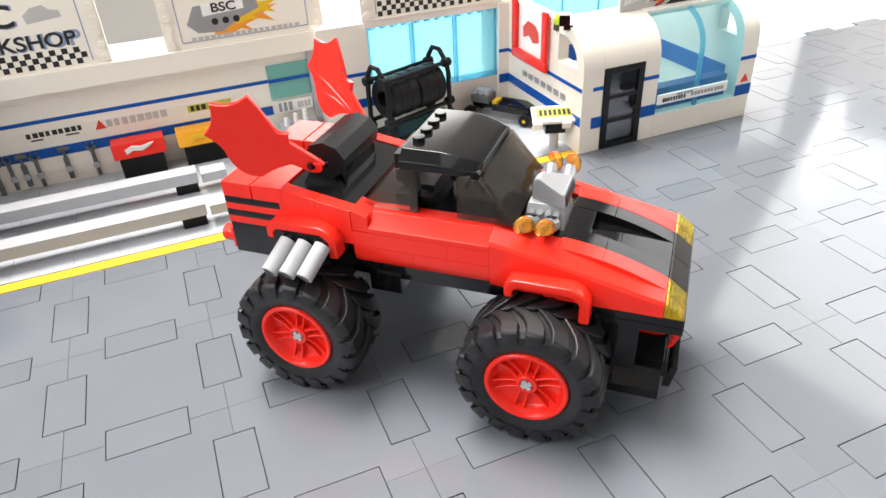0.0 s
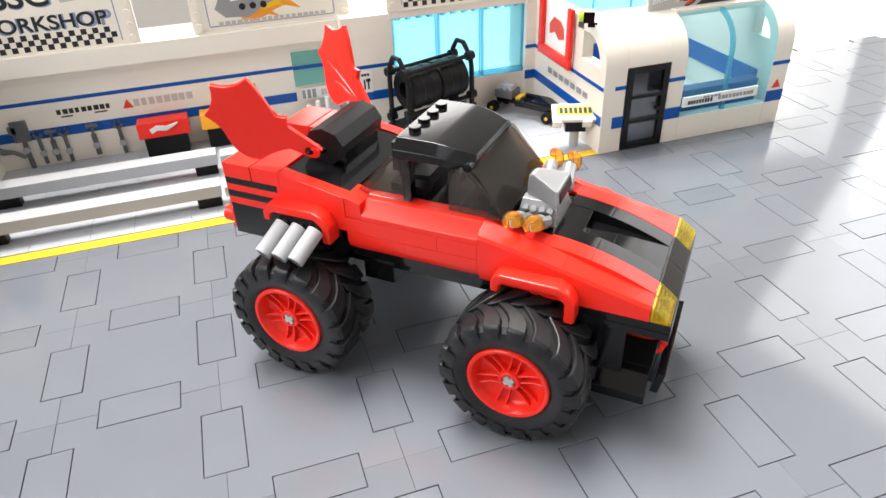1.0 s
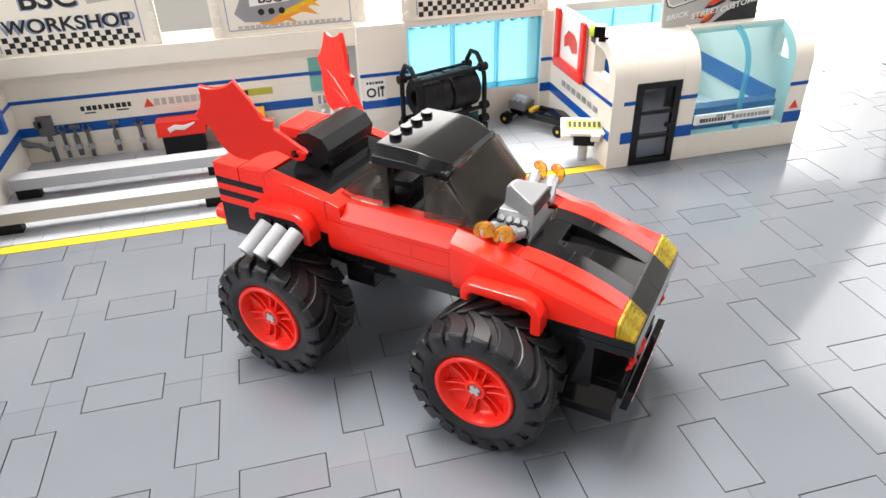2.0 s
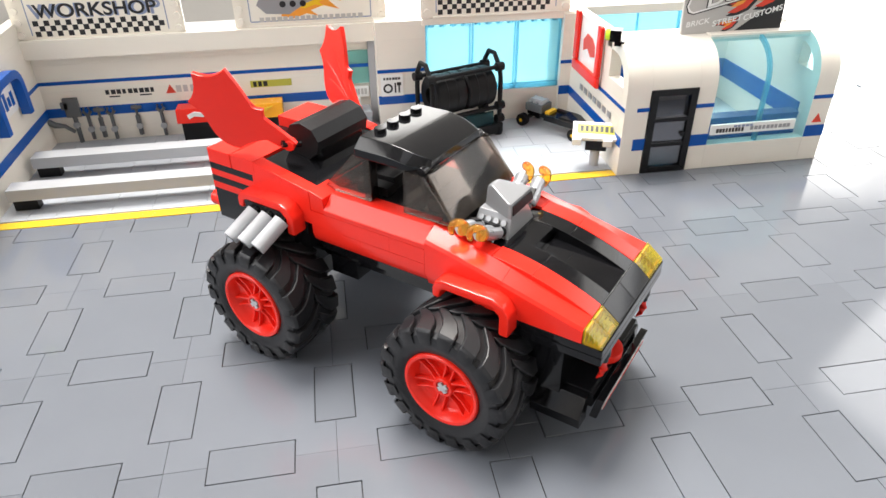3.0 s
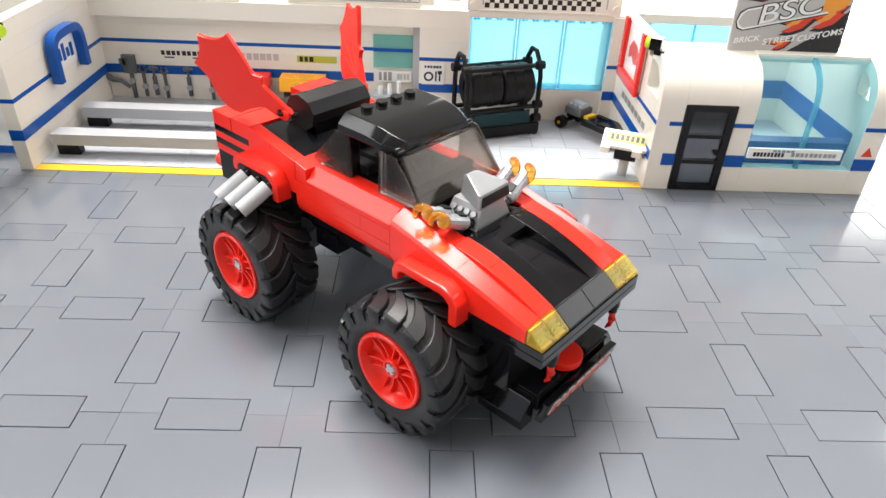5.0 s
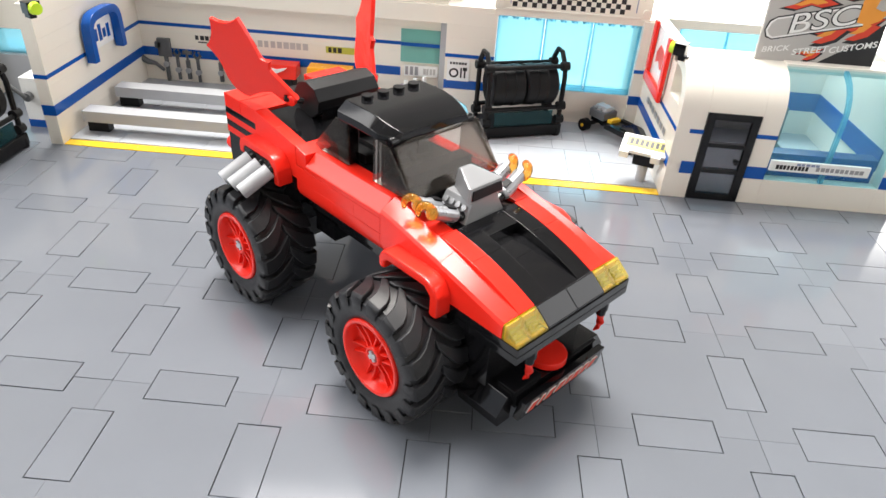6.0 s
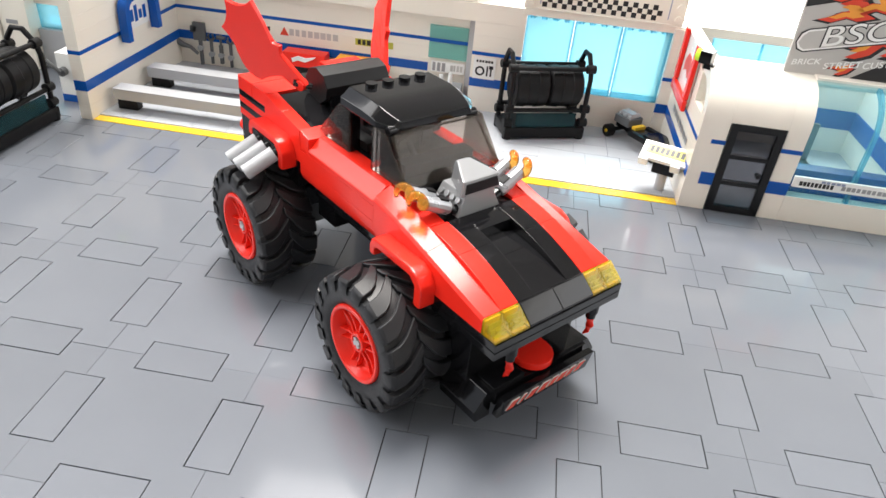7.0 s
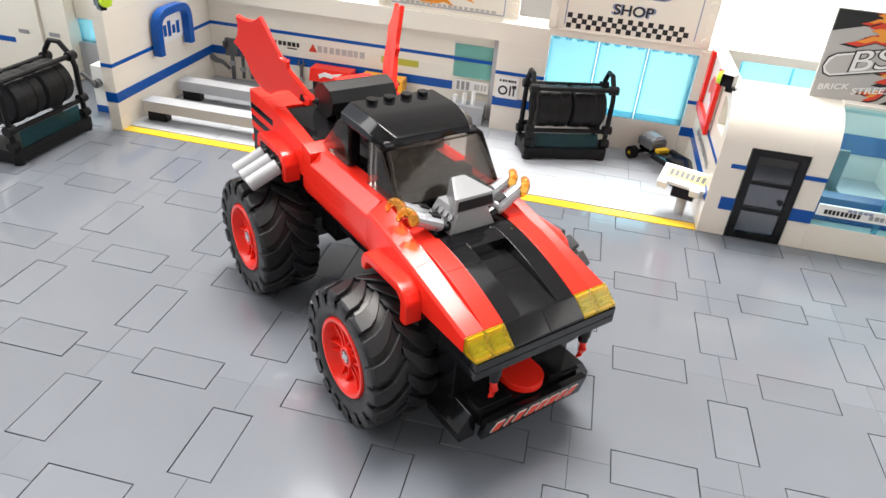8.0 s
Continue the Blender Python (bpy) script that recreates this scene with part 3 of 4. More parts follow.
def rim_mesh():
    """A dished rim: closed disc, six pairs of slim ribs, raised hub ring."""
    bm = bmnew()
    revolve(bm, [(15.9, 10.4), (15.9, 12.3), (15.4, 12.7), (14.4, 12.7), (13.9, 12.2), (13.0, 9.2), (12.2, 7.6), (4.0, 7.0), (0.02, 7.0), (0.02, 4.0), (15.2, 4.0)], 48)
    revolve(bm, [(4.3, 6.8), (4.1, 10.6), (3.7, 10.9), (2.8, 10.9), (2.7, 10.2), (0.02, 10.2), (0.02, 6.8)], 28)
    for i in range(6):
        for s in (-1, 1):
            a = 2 * math.pi * i / 6 + 0.3
            d, p = Vector((math.cos(a), 0, math.sin(a))), Vector((-math.sin(a), 0, math.cos(a)))
            o, q = p * s * 1.6, p * 0.52
            rings = [[d * r + o * k + q + Vector((0, 6.9, 0)), d * r + o * k - q + Vector((0, 6.9, 0)), d * r + o * k - q * 0.7 + Vector((0, y, 0)), d * r + o * k + q * 0.7 + Vector((0, y, 0))] for r, y, k in ((3.6, 9.8, 0.9), (8, 9.3, 1.0), (13.3, 10.0, 1.2))]
            loft(bm, rings)
    bevel(bm, 0.15, 45, 1)
    return mesh_of("rim", bm, RED, 35)


def axle_mesh():
    bm = bmnew()
    box(bm, -2.2, 2.2, 6, 11.1, -0.85, 0.85)
    box(bm, -0.85, 0.85, 6, 11.1, -2.2, 2.2)
    return mesh_of("axle_end", bm, GREY, 0)


lug_data = {s: lug_mesh(s) for s in (-1, 1)}
tyre_data, rim_data, axle_data = tyre_mesh(), rim_mesh(), axle_mesh()
for u in (-48, 48):
    for side in (-1, 1):
        w = wheel(u, side)
        tagged(w, "black chevron-tread tyre on a red spoked rim")
        for nm, data in (("tyre", tyre_data), ("rim", rim_data), ("axle_end", axle_data)):
            ob = new(nm, data)
            ob.parent = w
        for ls in (-1, 1):
            for i in range(LUGS):
                ob = new("tread_lug", lug_data[ls])
                ob.parent = w
                ob.rotation_euler = (0, 2 * math.pi * (i + (0.5 if ls > 0 else 0)) / LUGS, 0)

# chassis
bpart("chassis", [(-84, 84, -13, 13, 36, 52), (-30, 30, -23, 23, 44, 54.5), (-38, 34, -26, 26, 49, 54.5), (-26, -12, -24, 24, 37, 46), (-56, -40, -20, 20, 34, 46)], BLACK, truck, "black brick-built chassis")
for u in (-48, 48):
    bm = bmnew()
    rod(bm, (u, -42, 27.5), (u, 42, 27.5), 3.2)
    box(bm, u - 6, u + 6, -26, 26, 22, 36)
    part("axle", bm, DARKGREY, truck)
# suspension arms seen between wheel and body
for u in (-48, 48):
    bpart("axle_mount", [(u - 9, u + 9, -24, 24, 34, 44), (u - 4, u + 4, -22, 22, 44, 54)], BLACK, truck)

# tail
bpart("tail_body", [(-84, -30, -31.6, 31.6, 51, 65.8)], BLACK, truck)
for z0, z1, mat, nm in ((65.8, 69.0, RED, "tail_plate"), (69.0, 72.0, BLACK, "tail_stripe"), (72.0, 75.0, RED, "tail_plate"), (75.0, 78.0, BLACK, "tail_stripe")):
    bpart(nm, [(-84, -58, -32, 32, z0, z1)], mat, truck)
bpart("tail_core", [(-60, -27, -31.9, 31.9, 64, 78)], RED, truck)
for s in (-1, 1):
    lo, hi = sorted((s * 32, s * 11))
    bpart("tail_rail", [(-84, -70.5, lo, hi, 78, 84.5)], RED, truck)
    bpart("tail_rail", [(-70, -56.5, lo, hi, 78, 84.5)], RED, truck)
    lo, hi = sorted((s * 32, s * 26.2))
    for u0, u1 in ((-56.4, -42), (-41.9, -27)):
        bm = bmnew()
        prism(bm, [(u0, 77), (u1, 77), (u1, 84.3 - 0.18 * (u1 + 56)), (u0, 84.3 - 0.18 * (u0 + 56))], "y", lo, hi)
        part("bed_edge", bm, RED, truck, "", 0.2)
bm = bmnew()
prism(bm, [(-56, 77), (-27, 77), (-27, 78.6), (-56, 83.4)], "y", -26.1, 26.1)
part("bed_floor", bm, BLACK, truck, "", 0.2)
bpart("bed_well", [(-84, -56.2, -10.5, 10.5, 77, 80)], BLACK, truck)
for s in (-1, 1):
    bm = bmnew()
    rod(bm, (-92, s * 26, 56), (-83, s * 26, 56), 3.6, 3.6, 20)
    box(bm, -86.5, -84, s * 26 - 4, s * 26 + 4, 51.5, 61)
    part("tail_light", bm, RED, truck, "round red tail light")

# rear engine cover
bm = bmnew()
ring = [(-46.5 + 9.4 * math.cos(radians(10 + 40 * i)), 88.6 + 8.0 * math.sin(radians(10 + 40 * i))) for i in range(9)]
prism(bm, ring, "y", -12.5, 20.5)
part("engine_cover", bm, SOOT, truck, "matt black faceted cover")
bpart("cover_base", [(-52, -38, -10, 17, 80, 86)], BLACK, truck)


def wing(side):
    base = Vector((-51, -21, 83))
    along = (Vector((-74.5, -38.6, 121)) - base).normalized()
    nrm = along.cross(Vector((-61, -33.4, 123.6)) - base).normalized()
    across = nrm.cross(along)
    tips = [(48, 0), (41.4, 12.7), (24, 9.0), (20.5, 12.2), (17.5, 9.2), (1.5, 12), (1.5, 6), (10, 2.5), (13.4, -10.4), (29, -12.8), (40.7, -12)]
    sag = [2.2, -0.6, 0.6, 0.4, -0.3, 0, 0, 0.8, -3.0, 1.4, 1.8]
    mid = Vector((26, 0))
    out = []
    for i, p in enumerate(tips):
        a, b = Vector(p), Vector(tips[(i + 1) % len(tips)])
        for k in range(5):
            t = k / 5
            q = a.lerp(b, t)
            inward = (mid - (a + b) / 2).normalized()
            q = q + inward * sag[i] * 4 * t * (1 - t)
            out.append(q)
    bm = bmnew()
    f0 = [base + along * q.x + across * q.y for q in out]
    off = nrm * 1.1
    lo = [bm.verts.new(p + off) for p in f0]
    hi = [bm.verts.new(p - off) for p in f0]
    k = len(lo)
    bm.faces.new(lo)
    bm.faces.new(hi[::-1])
    for i in range(k):
        bm.faces.new((lo[i], hi[i], hi[(i + 1) % k], lo[(i + 1) % k]))
    rod(bm, base + along * 3 + across * 9 + nrm * 2, base + along * 3 + across * 9 - nrm * 2, 2.4)
    if side > 0:
        for v in bm.verts:
            v.co.y = 3.0 - v.co.y
    bmesh.ops.recalc_face_normals(bm, faces=bm.faces)
    w = part("wing", bm, RED, truck, "red scalloped bat wing", 0.35)
    for tx, ty in ((47, 0), (40.5, 11.5), (40, -11), (28.5, -11.5)):
        bm = bmnew()
        pipe(bm, [base + along * 6 + across * 7 + off * 0.5, base + along * (tx * 0.55 + 4) + across * (ty * 0.5 + 3) + off * 0.6, base + along * tx + across * ty + off * 0.3], [1.2, 0.9, 0.5], 8)
        if side > 0:
            for v in bm.verts:
                v.co.y = 3.0 - v.co.y
            bmesh.ops.recalc_face_normals(bm, faces=bm.faces)
        part("wing_bone", bm, RED, w, "", 0)
    bm = bmnew()
    p = base + along * 3 + across * 9
    q = Vector((p.x + 2, p.y + 4, p.z - 1))
    if side > 0:
        p.y, q.y = 3.0 - p.y, 3.0 - q.y
    pipe(bm, [p + (q - p) * -0.8, p, q], 1.5, 12)
    part("wing_pin", bm, BLACK, w)


wing(-1)
wing(1)

# middle of the body: rounded red sides in two layers under the cab
for s in (-1, 1):
    for u0, u1 in ((-27, -2.03), (-1.97, 28.1)):
        bm = bmnew()
        prism(bm, [(s * 14, 55), (s * 29, 55), (s * 31, 57), (s * 32, 60), (s * 32, 63.9), (s * 14, 63.9)], "x", u0, u1)
        part("side_panel", bm, RED, truck, "", 0.1)
    for u0, u1 in ((-27, 11.97), (12.03, 28.1)):
        bpart("side_tile", [(u0, u1, *sorted((s * 32, s * 14)), 63.96, 70.42)], RED, truck, "", 0.1)
    for u0, u1 in ((-19.9, 28.1),):
        bm = bmnew()
        prism(bm, [(s * 19.5, 70.5), (s * 32, 70.5), (s * 32, 72.4), (s * 31.6, 73.0), (s * 26.4, 77.4), (s * 19.5, 77.4)], "x", u0, u1)
        part("sill", bm, RED, truck, "", 0.12)
    bm = bmnew()
    prism(bm, [(-26.9, 70.6), (-19.95, 70.6), (-19.95, 77.4), (-26.9, 79.4)], "y", s * 31.8, s * 20)
    part("sill_wedge", bm, RED, truck, "", 0.3)
bpart("cab_floor", [(-27, 34.6, -19.4, 19.4, 56, 77.3)], BLACK, truck)

# cab
cab = new("cab")
cab.parent = truck
bpart("seat", [(-13, 0, -11, 11, 77.3, 83), (-16, -11, -11, 11, 83, 95)], SOOT, cab)
bpart("dashboard", [(20, 27, -17, 17, 77.3, 82.5)], SOOT, cab, "", 0.6)
bm = bmnew()
rod(bm, (13.6, -7, 86.4), (15.0, -7, 85.6), 4.4, 4.4, 20)
rod(bm, (15.0, -7, 85.6), (20.5, -7, 80), 1.2, 1.2, 10)
part("steering_wheel", bm, SOOT, cab)
for s in (-1, 1):
    bpart("door_pillar", [(-6, -2.4, *sorted((s * 22.4, s * 18)), 77.3, 95.4)], BLACK, cab, "", 0.3)
    bpart("seat_side", [(-14, 1, *sorted((s * 17, s * 11.2)), 77.3, 81)], SOOT, cab, "", 0.3)
    bm = bmnew()
    prism(bm, [(-24.6, 77.6), (-24.6, 79.4), (-10.2, 95.2), (-2.3, 95.2), (-2.3, 77.6)], "y", s * 23.6, s * 22.5)
    part("rear_side_window", bm, SMOKE, cab, "smoky clear side window", 0.15)
    bm = bmnew()
    prism(bm, [(13.6, 77.6), (34.6, 77.6), (35.4, 78.6), (22.4, 94.4), (13.9, 94.8)], "y", s * 23.8, s * 22.8)
    part("side_window", bm, SMOKE, cab, "smoky clear side window", 0.15)
    bm = bmnew()
    rod(bm, (35.2, s * 23.1, 78.2), (22.6, s * 20.4, 93.6), 0.75)
    part("window_post", bm, SMOKE, cab)
    bm = bmnew()
    rod(bm, (20.2, s * 21.3, 94.9), (20.2, s * 17.6, 94.9), 1.9, 1.9, 14)
    part("hinge", bm, BLACK, cab, "", 0.2)
bm = bmnew()
loft(bm, [[(35.6, -22.7, 77.6), (35.6, 22.7, 77.6), (34.6, 22.7, 77.6), (34.6, -22.7, 77.6)], [(22.9, -20.0, 94.2), (22.9, 20.0, 94.2), (21.9, 20.0, 94.2), (21.9, -20.0, 94.2)]])
screen = part("windscreen", bm, SMOKE, cab, "smoky clear windscreen", 0.15)
bm = bmnew()
rod(bm, (22.5, -17.4, 94.3), (22.5, 17.4, 94.3), 0.7, 0.7, 10)
part("screen_bar", bm, SMOKE, screen, "", 0)
bm = bmnew()
rings = []
for u, wb, zb, zc, wt, zt in ((-8.6, 23.6, 95.3, 98.6, 19.4, 102.2), (6, 23.6, 95.3, 98.6, 19.4, 102.1), (11, 23.6, 95.2, 98.2, 19.2, 101.5), (15, 23.4, 95.0, 97.6, 18.8, 100.5), (19, 21.0, 94.9, 96.8, 17.8, 99.4), (22.2, 17.6, 94.9, 96.0, 16.6, 98.3)):
    rings.append([(u, -wb, zb), (u, wb, zb), (u, wb, zc), (u, wt, zt), (u, -wt, zt), (u, -wb, zc)])
loft(bm, rings)
roof = part("roof", bm, BLACK, truck, "glossy black roof with chamfered sides", 0.3, 20)
for i in range(4):
    bm = bmnew()
    rod(bm, (-4.5, -12 + 8 * i, 102.0), (-4.5, -12 + 8 * i, 103.9), 2.4, 2.4, 24)
    part("stud", bm, BLACK, roof, "", 0.2)


def bonnet(u, lift=0.0):
    """Height of the bonnet's curve."""
    t = max(0.0, min(1.0, (u - 46) / 45.2))
    return 71.5 - 11.2 * t ** 1.9 + lift


def strip(name, u0, u1, y0, y1, low, f, mat, cuts=10, label=""):
    bm = bmnew()
    top = [(u0 + (u1 - u0) * i / cuts, f(u0 + (u1 - u0) * i / cuts)) for i in range(cuts + 1)]
    prism(bm, [(u0, low), *top, (u1, low)], "y", y0, y1)
    return part(name, bm, mat, truck, label, 0.14, 25)


def flank(name, u0, u1, s):
    """Red front wing: its top falls to the nose, with a sloped shoulder that fades out there."""
    bm = bmnew()
    rings = []
    for i in range(9):
        u = u0 + (u1 - u0) * i / 8
        t = (u - 28) / 63.2
        zi = 77.4 - 17.0 * t ** 1.1
        zo = zi - 3.0 * (1 - t) ** 0.8
        ymid = 24.0 + 1.0 * (1 - t)
        rings.append([(u, s * 24.05, 54.2), (u, s * (29.5 + 2.5 * min(1, t * 2.4)), 54.2), (u, s * 32, 60 - 5 * min(1, t * 2.4)), (u, s * 32, zo - 1.2), (u, s * 31.2, zo), (u, s * ymid, zi), (u, s * 24.05, zi)])
    loft(bm, rings)
    return part(name, bm, RED, truck, "", 0.15, 25)


for s in (-1, 1):
    for u0, u1 in ((28.13, 60), (60.06, 91.2)):
        flank("fender_panel", u0, u1, s)
    for u0, u1 in ((52, 68), (68.1, 91.2)):
        strip("bonnet_strip", u0, u1, s * 24, s * 16.1, 56, lambda u: bonnet(u, 0.2), RED)
        strip("bonnet_arch", u0, u1, s * 16, s * 8.1, 56, lambda u: bonnet(u, 0.0), BLACK)
    bm = bmnew()
    prism(bm, [(28.2, 60), (51.9, 60), (51.9, 71.6), (44, 72.6), (34.6, 74.6), (28.2, 76.4)], "y", s * 24, s * 17.1)
    part("cowl", bm, RED, truck, "", 0.15)
for u0, u1 in ((61.1, 72), (72.1, 91.2)):
    strip("bonnet_panel", u0, u1, -8, 8, 55, lambda u: bonnet(u, -4.4 * (1 - (u - 61) / 30.3) ** 0.8), BLACK, 6)
strip("bonnet_deck", 52, 61, -8, 8, 55, lambda u: bonnet(u, -0.2), BLACK, 4)
bpart("cowl_deck", [(33, 51.9, -17, 17, 58, 70.6)], BLACK, truck)

# nose
for s in (-1, 1):
    for k in (0, 1):
        y0, y1 = sorted((s * (32 - 8 * k), s * (24.1 - 8 * k)))
        bm = bmnew()
        prism(bm, [(91.3, 54.2), (98.4, 54.2), (98.4, 55.2), (91.9, 60.4), (91.3, 60.4)], "y", y0, y1)
        hl = part("headlight", bm, AMBER, truck, "clear yellow sloped headlight", 0.3)
        bpart("lamp_core", [(91.6, 92.2, y0 + 0.6, y1 - 0.6, 54.6, 59.6), (92.2, 97.4, y0 + 0.6, y1 - 0.6, 54.25, 54.6)], YELLOW, hl, "", 0.1)
        for k2 in range(3):
            u2 = 93.0 + 1.5 * k2
            bpart("lamp_rib", [(u2, u2 + 0.5, y0 + 1.2, y1 - 1.2, 54.6, 58.4 - 1.2 * k2)], OLIVE, hl, "", 0.05)
        bpart("lamp_stud", [(93.9, 96.0, (y0 + y1) / 2 - 1.1, (y0 + y1) / 2 + 1.1, 54.5, 57.0)], OLIVE, hl, "", 0.2)
    y0, y1 = sorted((s * 16, s * 0.06))
    bm = bmnew()
    prism(bm, [(91.3, 54.2), (98.4, 54.2), (98.4, 55.2), (91.9, 60.4), (91.3, 60.4)], "y", y0, y1)
    part("nose_slope", bm, BLACK, truck, "", 0.25)
bpart("nose_plate", [(60, 98.8, -32, 32, 50.8, 54)], BLACK, truck)
bpart("nose_plate", [(62, 98.8, -32, 32, 47.4, 50.6)], BLACK, truck)
bpart("nose_core", [(62, 84, -28, 28, 24, 47.2)], BLACK, truck)
for s in (-1, 1):
    y = s * 21
    bm = bmnew()
    rod(bm, (96.2, y, 47.4), (96.2, y, 43.5), 2.4, 2.4)
    rod(bm, (96.2, y, 43.5), (96.2, y, 41), 1.9, 1.9)
    fb = part("fang_holder", bm, BLACK, truck)
    bm = bmnew()
    pipe(bm, [(96.2, y, 41.5), (96.8, y, 37.5), (96.2, y, 34.4), (94.8, y, 32)], [1.9, 1.6, 1.0, 0.3], 12)
    part("fang", bm, RED, fb, "red curved fang")
bm = bmnew()
out = [(84, -8), (92, -8)] + [(92 + 8 * math.sin(radians(a)), -8 * math.cos(radians(a))) for a in range(15, 180, 15)] + [(92, 8), (84, 8)]
prism(bm, [(p[0] - 3.0, p[1]) for p in out], "z", 26.4, 29.4)
part("tongue", bm, RED, truck, "red half-round tongue tile")
jaw = bpart("jaw", [(72, 95.5, -24, 24, 20, 26), (84, 94.5, -24, -9, 26.1, 27.2), (84, 94.5, 9, 24, 26.1, 27.2)], BLACK, truck)
for s in (-1, 1):
    bm = bmnew()
    prism(bm, [(s * 24.1, 14), (s * 24.1, 26), (s * 27, 26), (s * 32, 19), (s * 31, 14)], "x", 74, 94)
    part("jaw_cheek", bm, BLACK, jaw, "", 0.3)
bm = bmnew()
prism(bm, [(94.9, 15.2), (97.8, 15.2), (99.8, 25), (96.9, 25)], "y", -24, 24)
plate = part("name_plate", bm, BLACK, jaw, "black tile with slanted red print", 0.25)
for i, w in enumerate((4.2, 2, 4, 4.4, 3.6, 4.6, 3.4, 3.8)):
    y = -18.6 + 4.9 * i + (1.2 if i > 2 else 0)
    bm = bmnew()
    prism(bm, [(y - w / 2, 18.2), (y + w / 2 - 1, 18.2), (y + w / 2 + 0.9, 22.4), (y - w / 2 + 1.8, 22.4)], "x", 98.4, 98.8)
    for v in bm.verts:
        v.co.x += (v.co.z - 17.6) * 0.204
    bar = part("red_bar", bm, REDINK, plate, "", 0)
    bm = bmnew()
    prism(bm, [(y - w / 2 - 0.3, 17.9), (y + w / 2 - 0.75, 17.9), (y + w / 2 + 1.2, 22.6), (y - w / 2 + 1.6, 22.6)], "x", 98.3, 98.65)
    for v in bm.verts:
        v.co.x += (v.co.z - 17.6) * 0.204
    part("white_edge", bm, WHITE, bar, "", 0)


def fender(u0, u1, zt, za, zb, s):
    """An arched mudguard; za, zb: how low its rear and front ends reach."""
    outer = [(u0, za), (u0, zt - 4), (u0 + 1.2, zt - 1.2), (u0 + 4, zt), (u1 - 7, zt), (u1 - 2.5, zt - 2), (u1, zt - 6), (u1, zb)]
    inner = [(u1 - 4, zb), (u1 - 4, zt - 6.5), (u1 - 7, zt - 3.8), (u0 + 5, zt - 3.8), (u0 + 3.4, zt - 5), (u0 + 3.4, za)]
    bm = bmnew()
    prism(bm, outer + inner, "y", s * 31, s * 38.6)
    part("mudguard", bm, RED, truck, "red arched mudguard", 1.1)


for s in (-1, 1):
    fender(-62, -31, 73.5, 65.5, 60, s)
    fender(35.5, 67, 64.5, 56.5, 50, s)
    bpart("pipe_bracket", [(-58, -34, s * 38.4, s * 32, 63, 69.6)], BLACK, truck)
    for u in (-55, -47.4, -39.8):
        a, b = Vector((u + 3.2, s * 39, 66.2)), Vector((u + 0.4, s * 51.5, 58.6))
        bm = bmnew()
        n = (b - a).normalized()
        rod(bm, a, b, 3.35, 3.35, 24)
        ex = part("exhaust_pipe", bm, GREY, truck, "light grey exhaust tube", 0.25)
        # the tube is solid; a dark disc on its end paints the bore's shade
        bm = bmnew()
        rod(bm, b - n * 2, b + n * 0.05, 2.4, 2.4, 20)
        part("pipe_bore_shade", bm, DARKGREY, ex, "", 0)
        bm = bmnew()
        rod(bm, a - n * 4, a, 1.6, 1.6, 12)
        part("pipe_stub", bm, BLACK, ex, "", 0)

# engine on the bonnet
engine = new("engine")
engine.parent = truck
tagged(engine, "grey engine with air scoop, four exhausts and orange flames")
bm = bmnew()
loft(bm, [[(35.5, -11, 69.5), (51.5, -11, 69.5), (51.5, 11, 69.5), (35.5, 11, 69.5)], [(36.6, -6.4, 78.6), (50.4, -6.4, 78.6), (50.4, 6.4, 78.6), (36.6, 6.4, 78.6)]])
blk = part("engine_block", bm, ENGINEGREY, engine, "", 0.3)
for s in (-1, 1):
    for i in range(4):
        bm = bmnew()
        rod(bm, (38.6 + 3.2 * i, s * 7.6, 75.4), (38.6 + 3.2 * i, s * 8.8, 76.2), 1.1, 1.2, 12)
        part("bolt", bm, ENGINEGREY, blk, "", 0.1)
bm = bmnew()
loft(bm, [[(37.0, -3.2, 78.0), (37.0, 3.2, 78.0), (37.4, 2.4, 86.2), (37.4, -2.4, 86.2)], [(39.2, -4.0, 77.8), (39.2, 4.0, 77.8), (39.6, 3.2, 87.4), (39.6, -3.2, 87.4)], [(50.2, -9.4, 78.6), (50.2, 9.4, 78.6), (49.4, 8.6, 84.8), (49.4, -8.6, 84.8)], [(51.6, -9.4, 78.6), (51.6, 9.4, 78.6), (50.8, 8.6, 84.6), (50.8, -8.6, 84.6)]])
part("air_scoop", bm, ENGINEGREY, engine, "grey flared air scoop", 0.8)
# matt black plug: the shade inside the scoop's opening, put in as colour
bm = bmnew()
loft(bm, [[(50, -7.9, 79.8), (50, 7.9, 79.8), (49.6, 7.3, 83.4), (49.6, -7.3, 83.4)], [(51.85, -8.3, 79.7), (51.85, 8.3, 79.7), (51.3, 7.6, 83.6), (51.3, -7.6, 83.6)]])
part("scoop_mouth_shade", bm, SOOT, engine, "", 0.3)
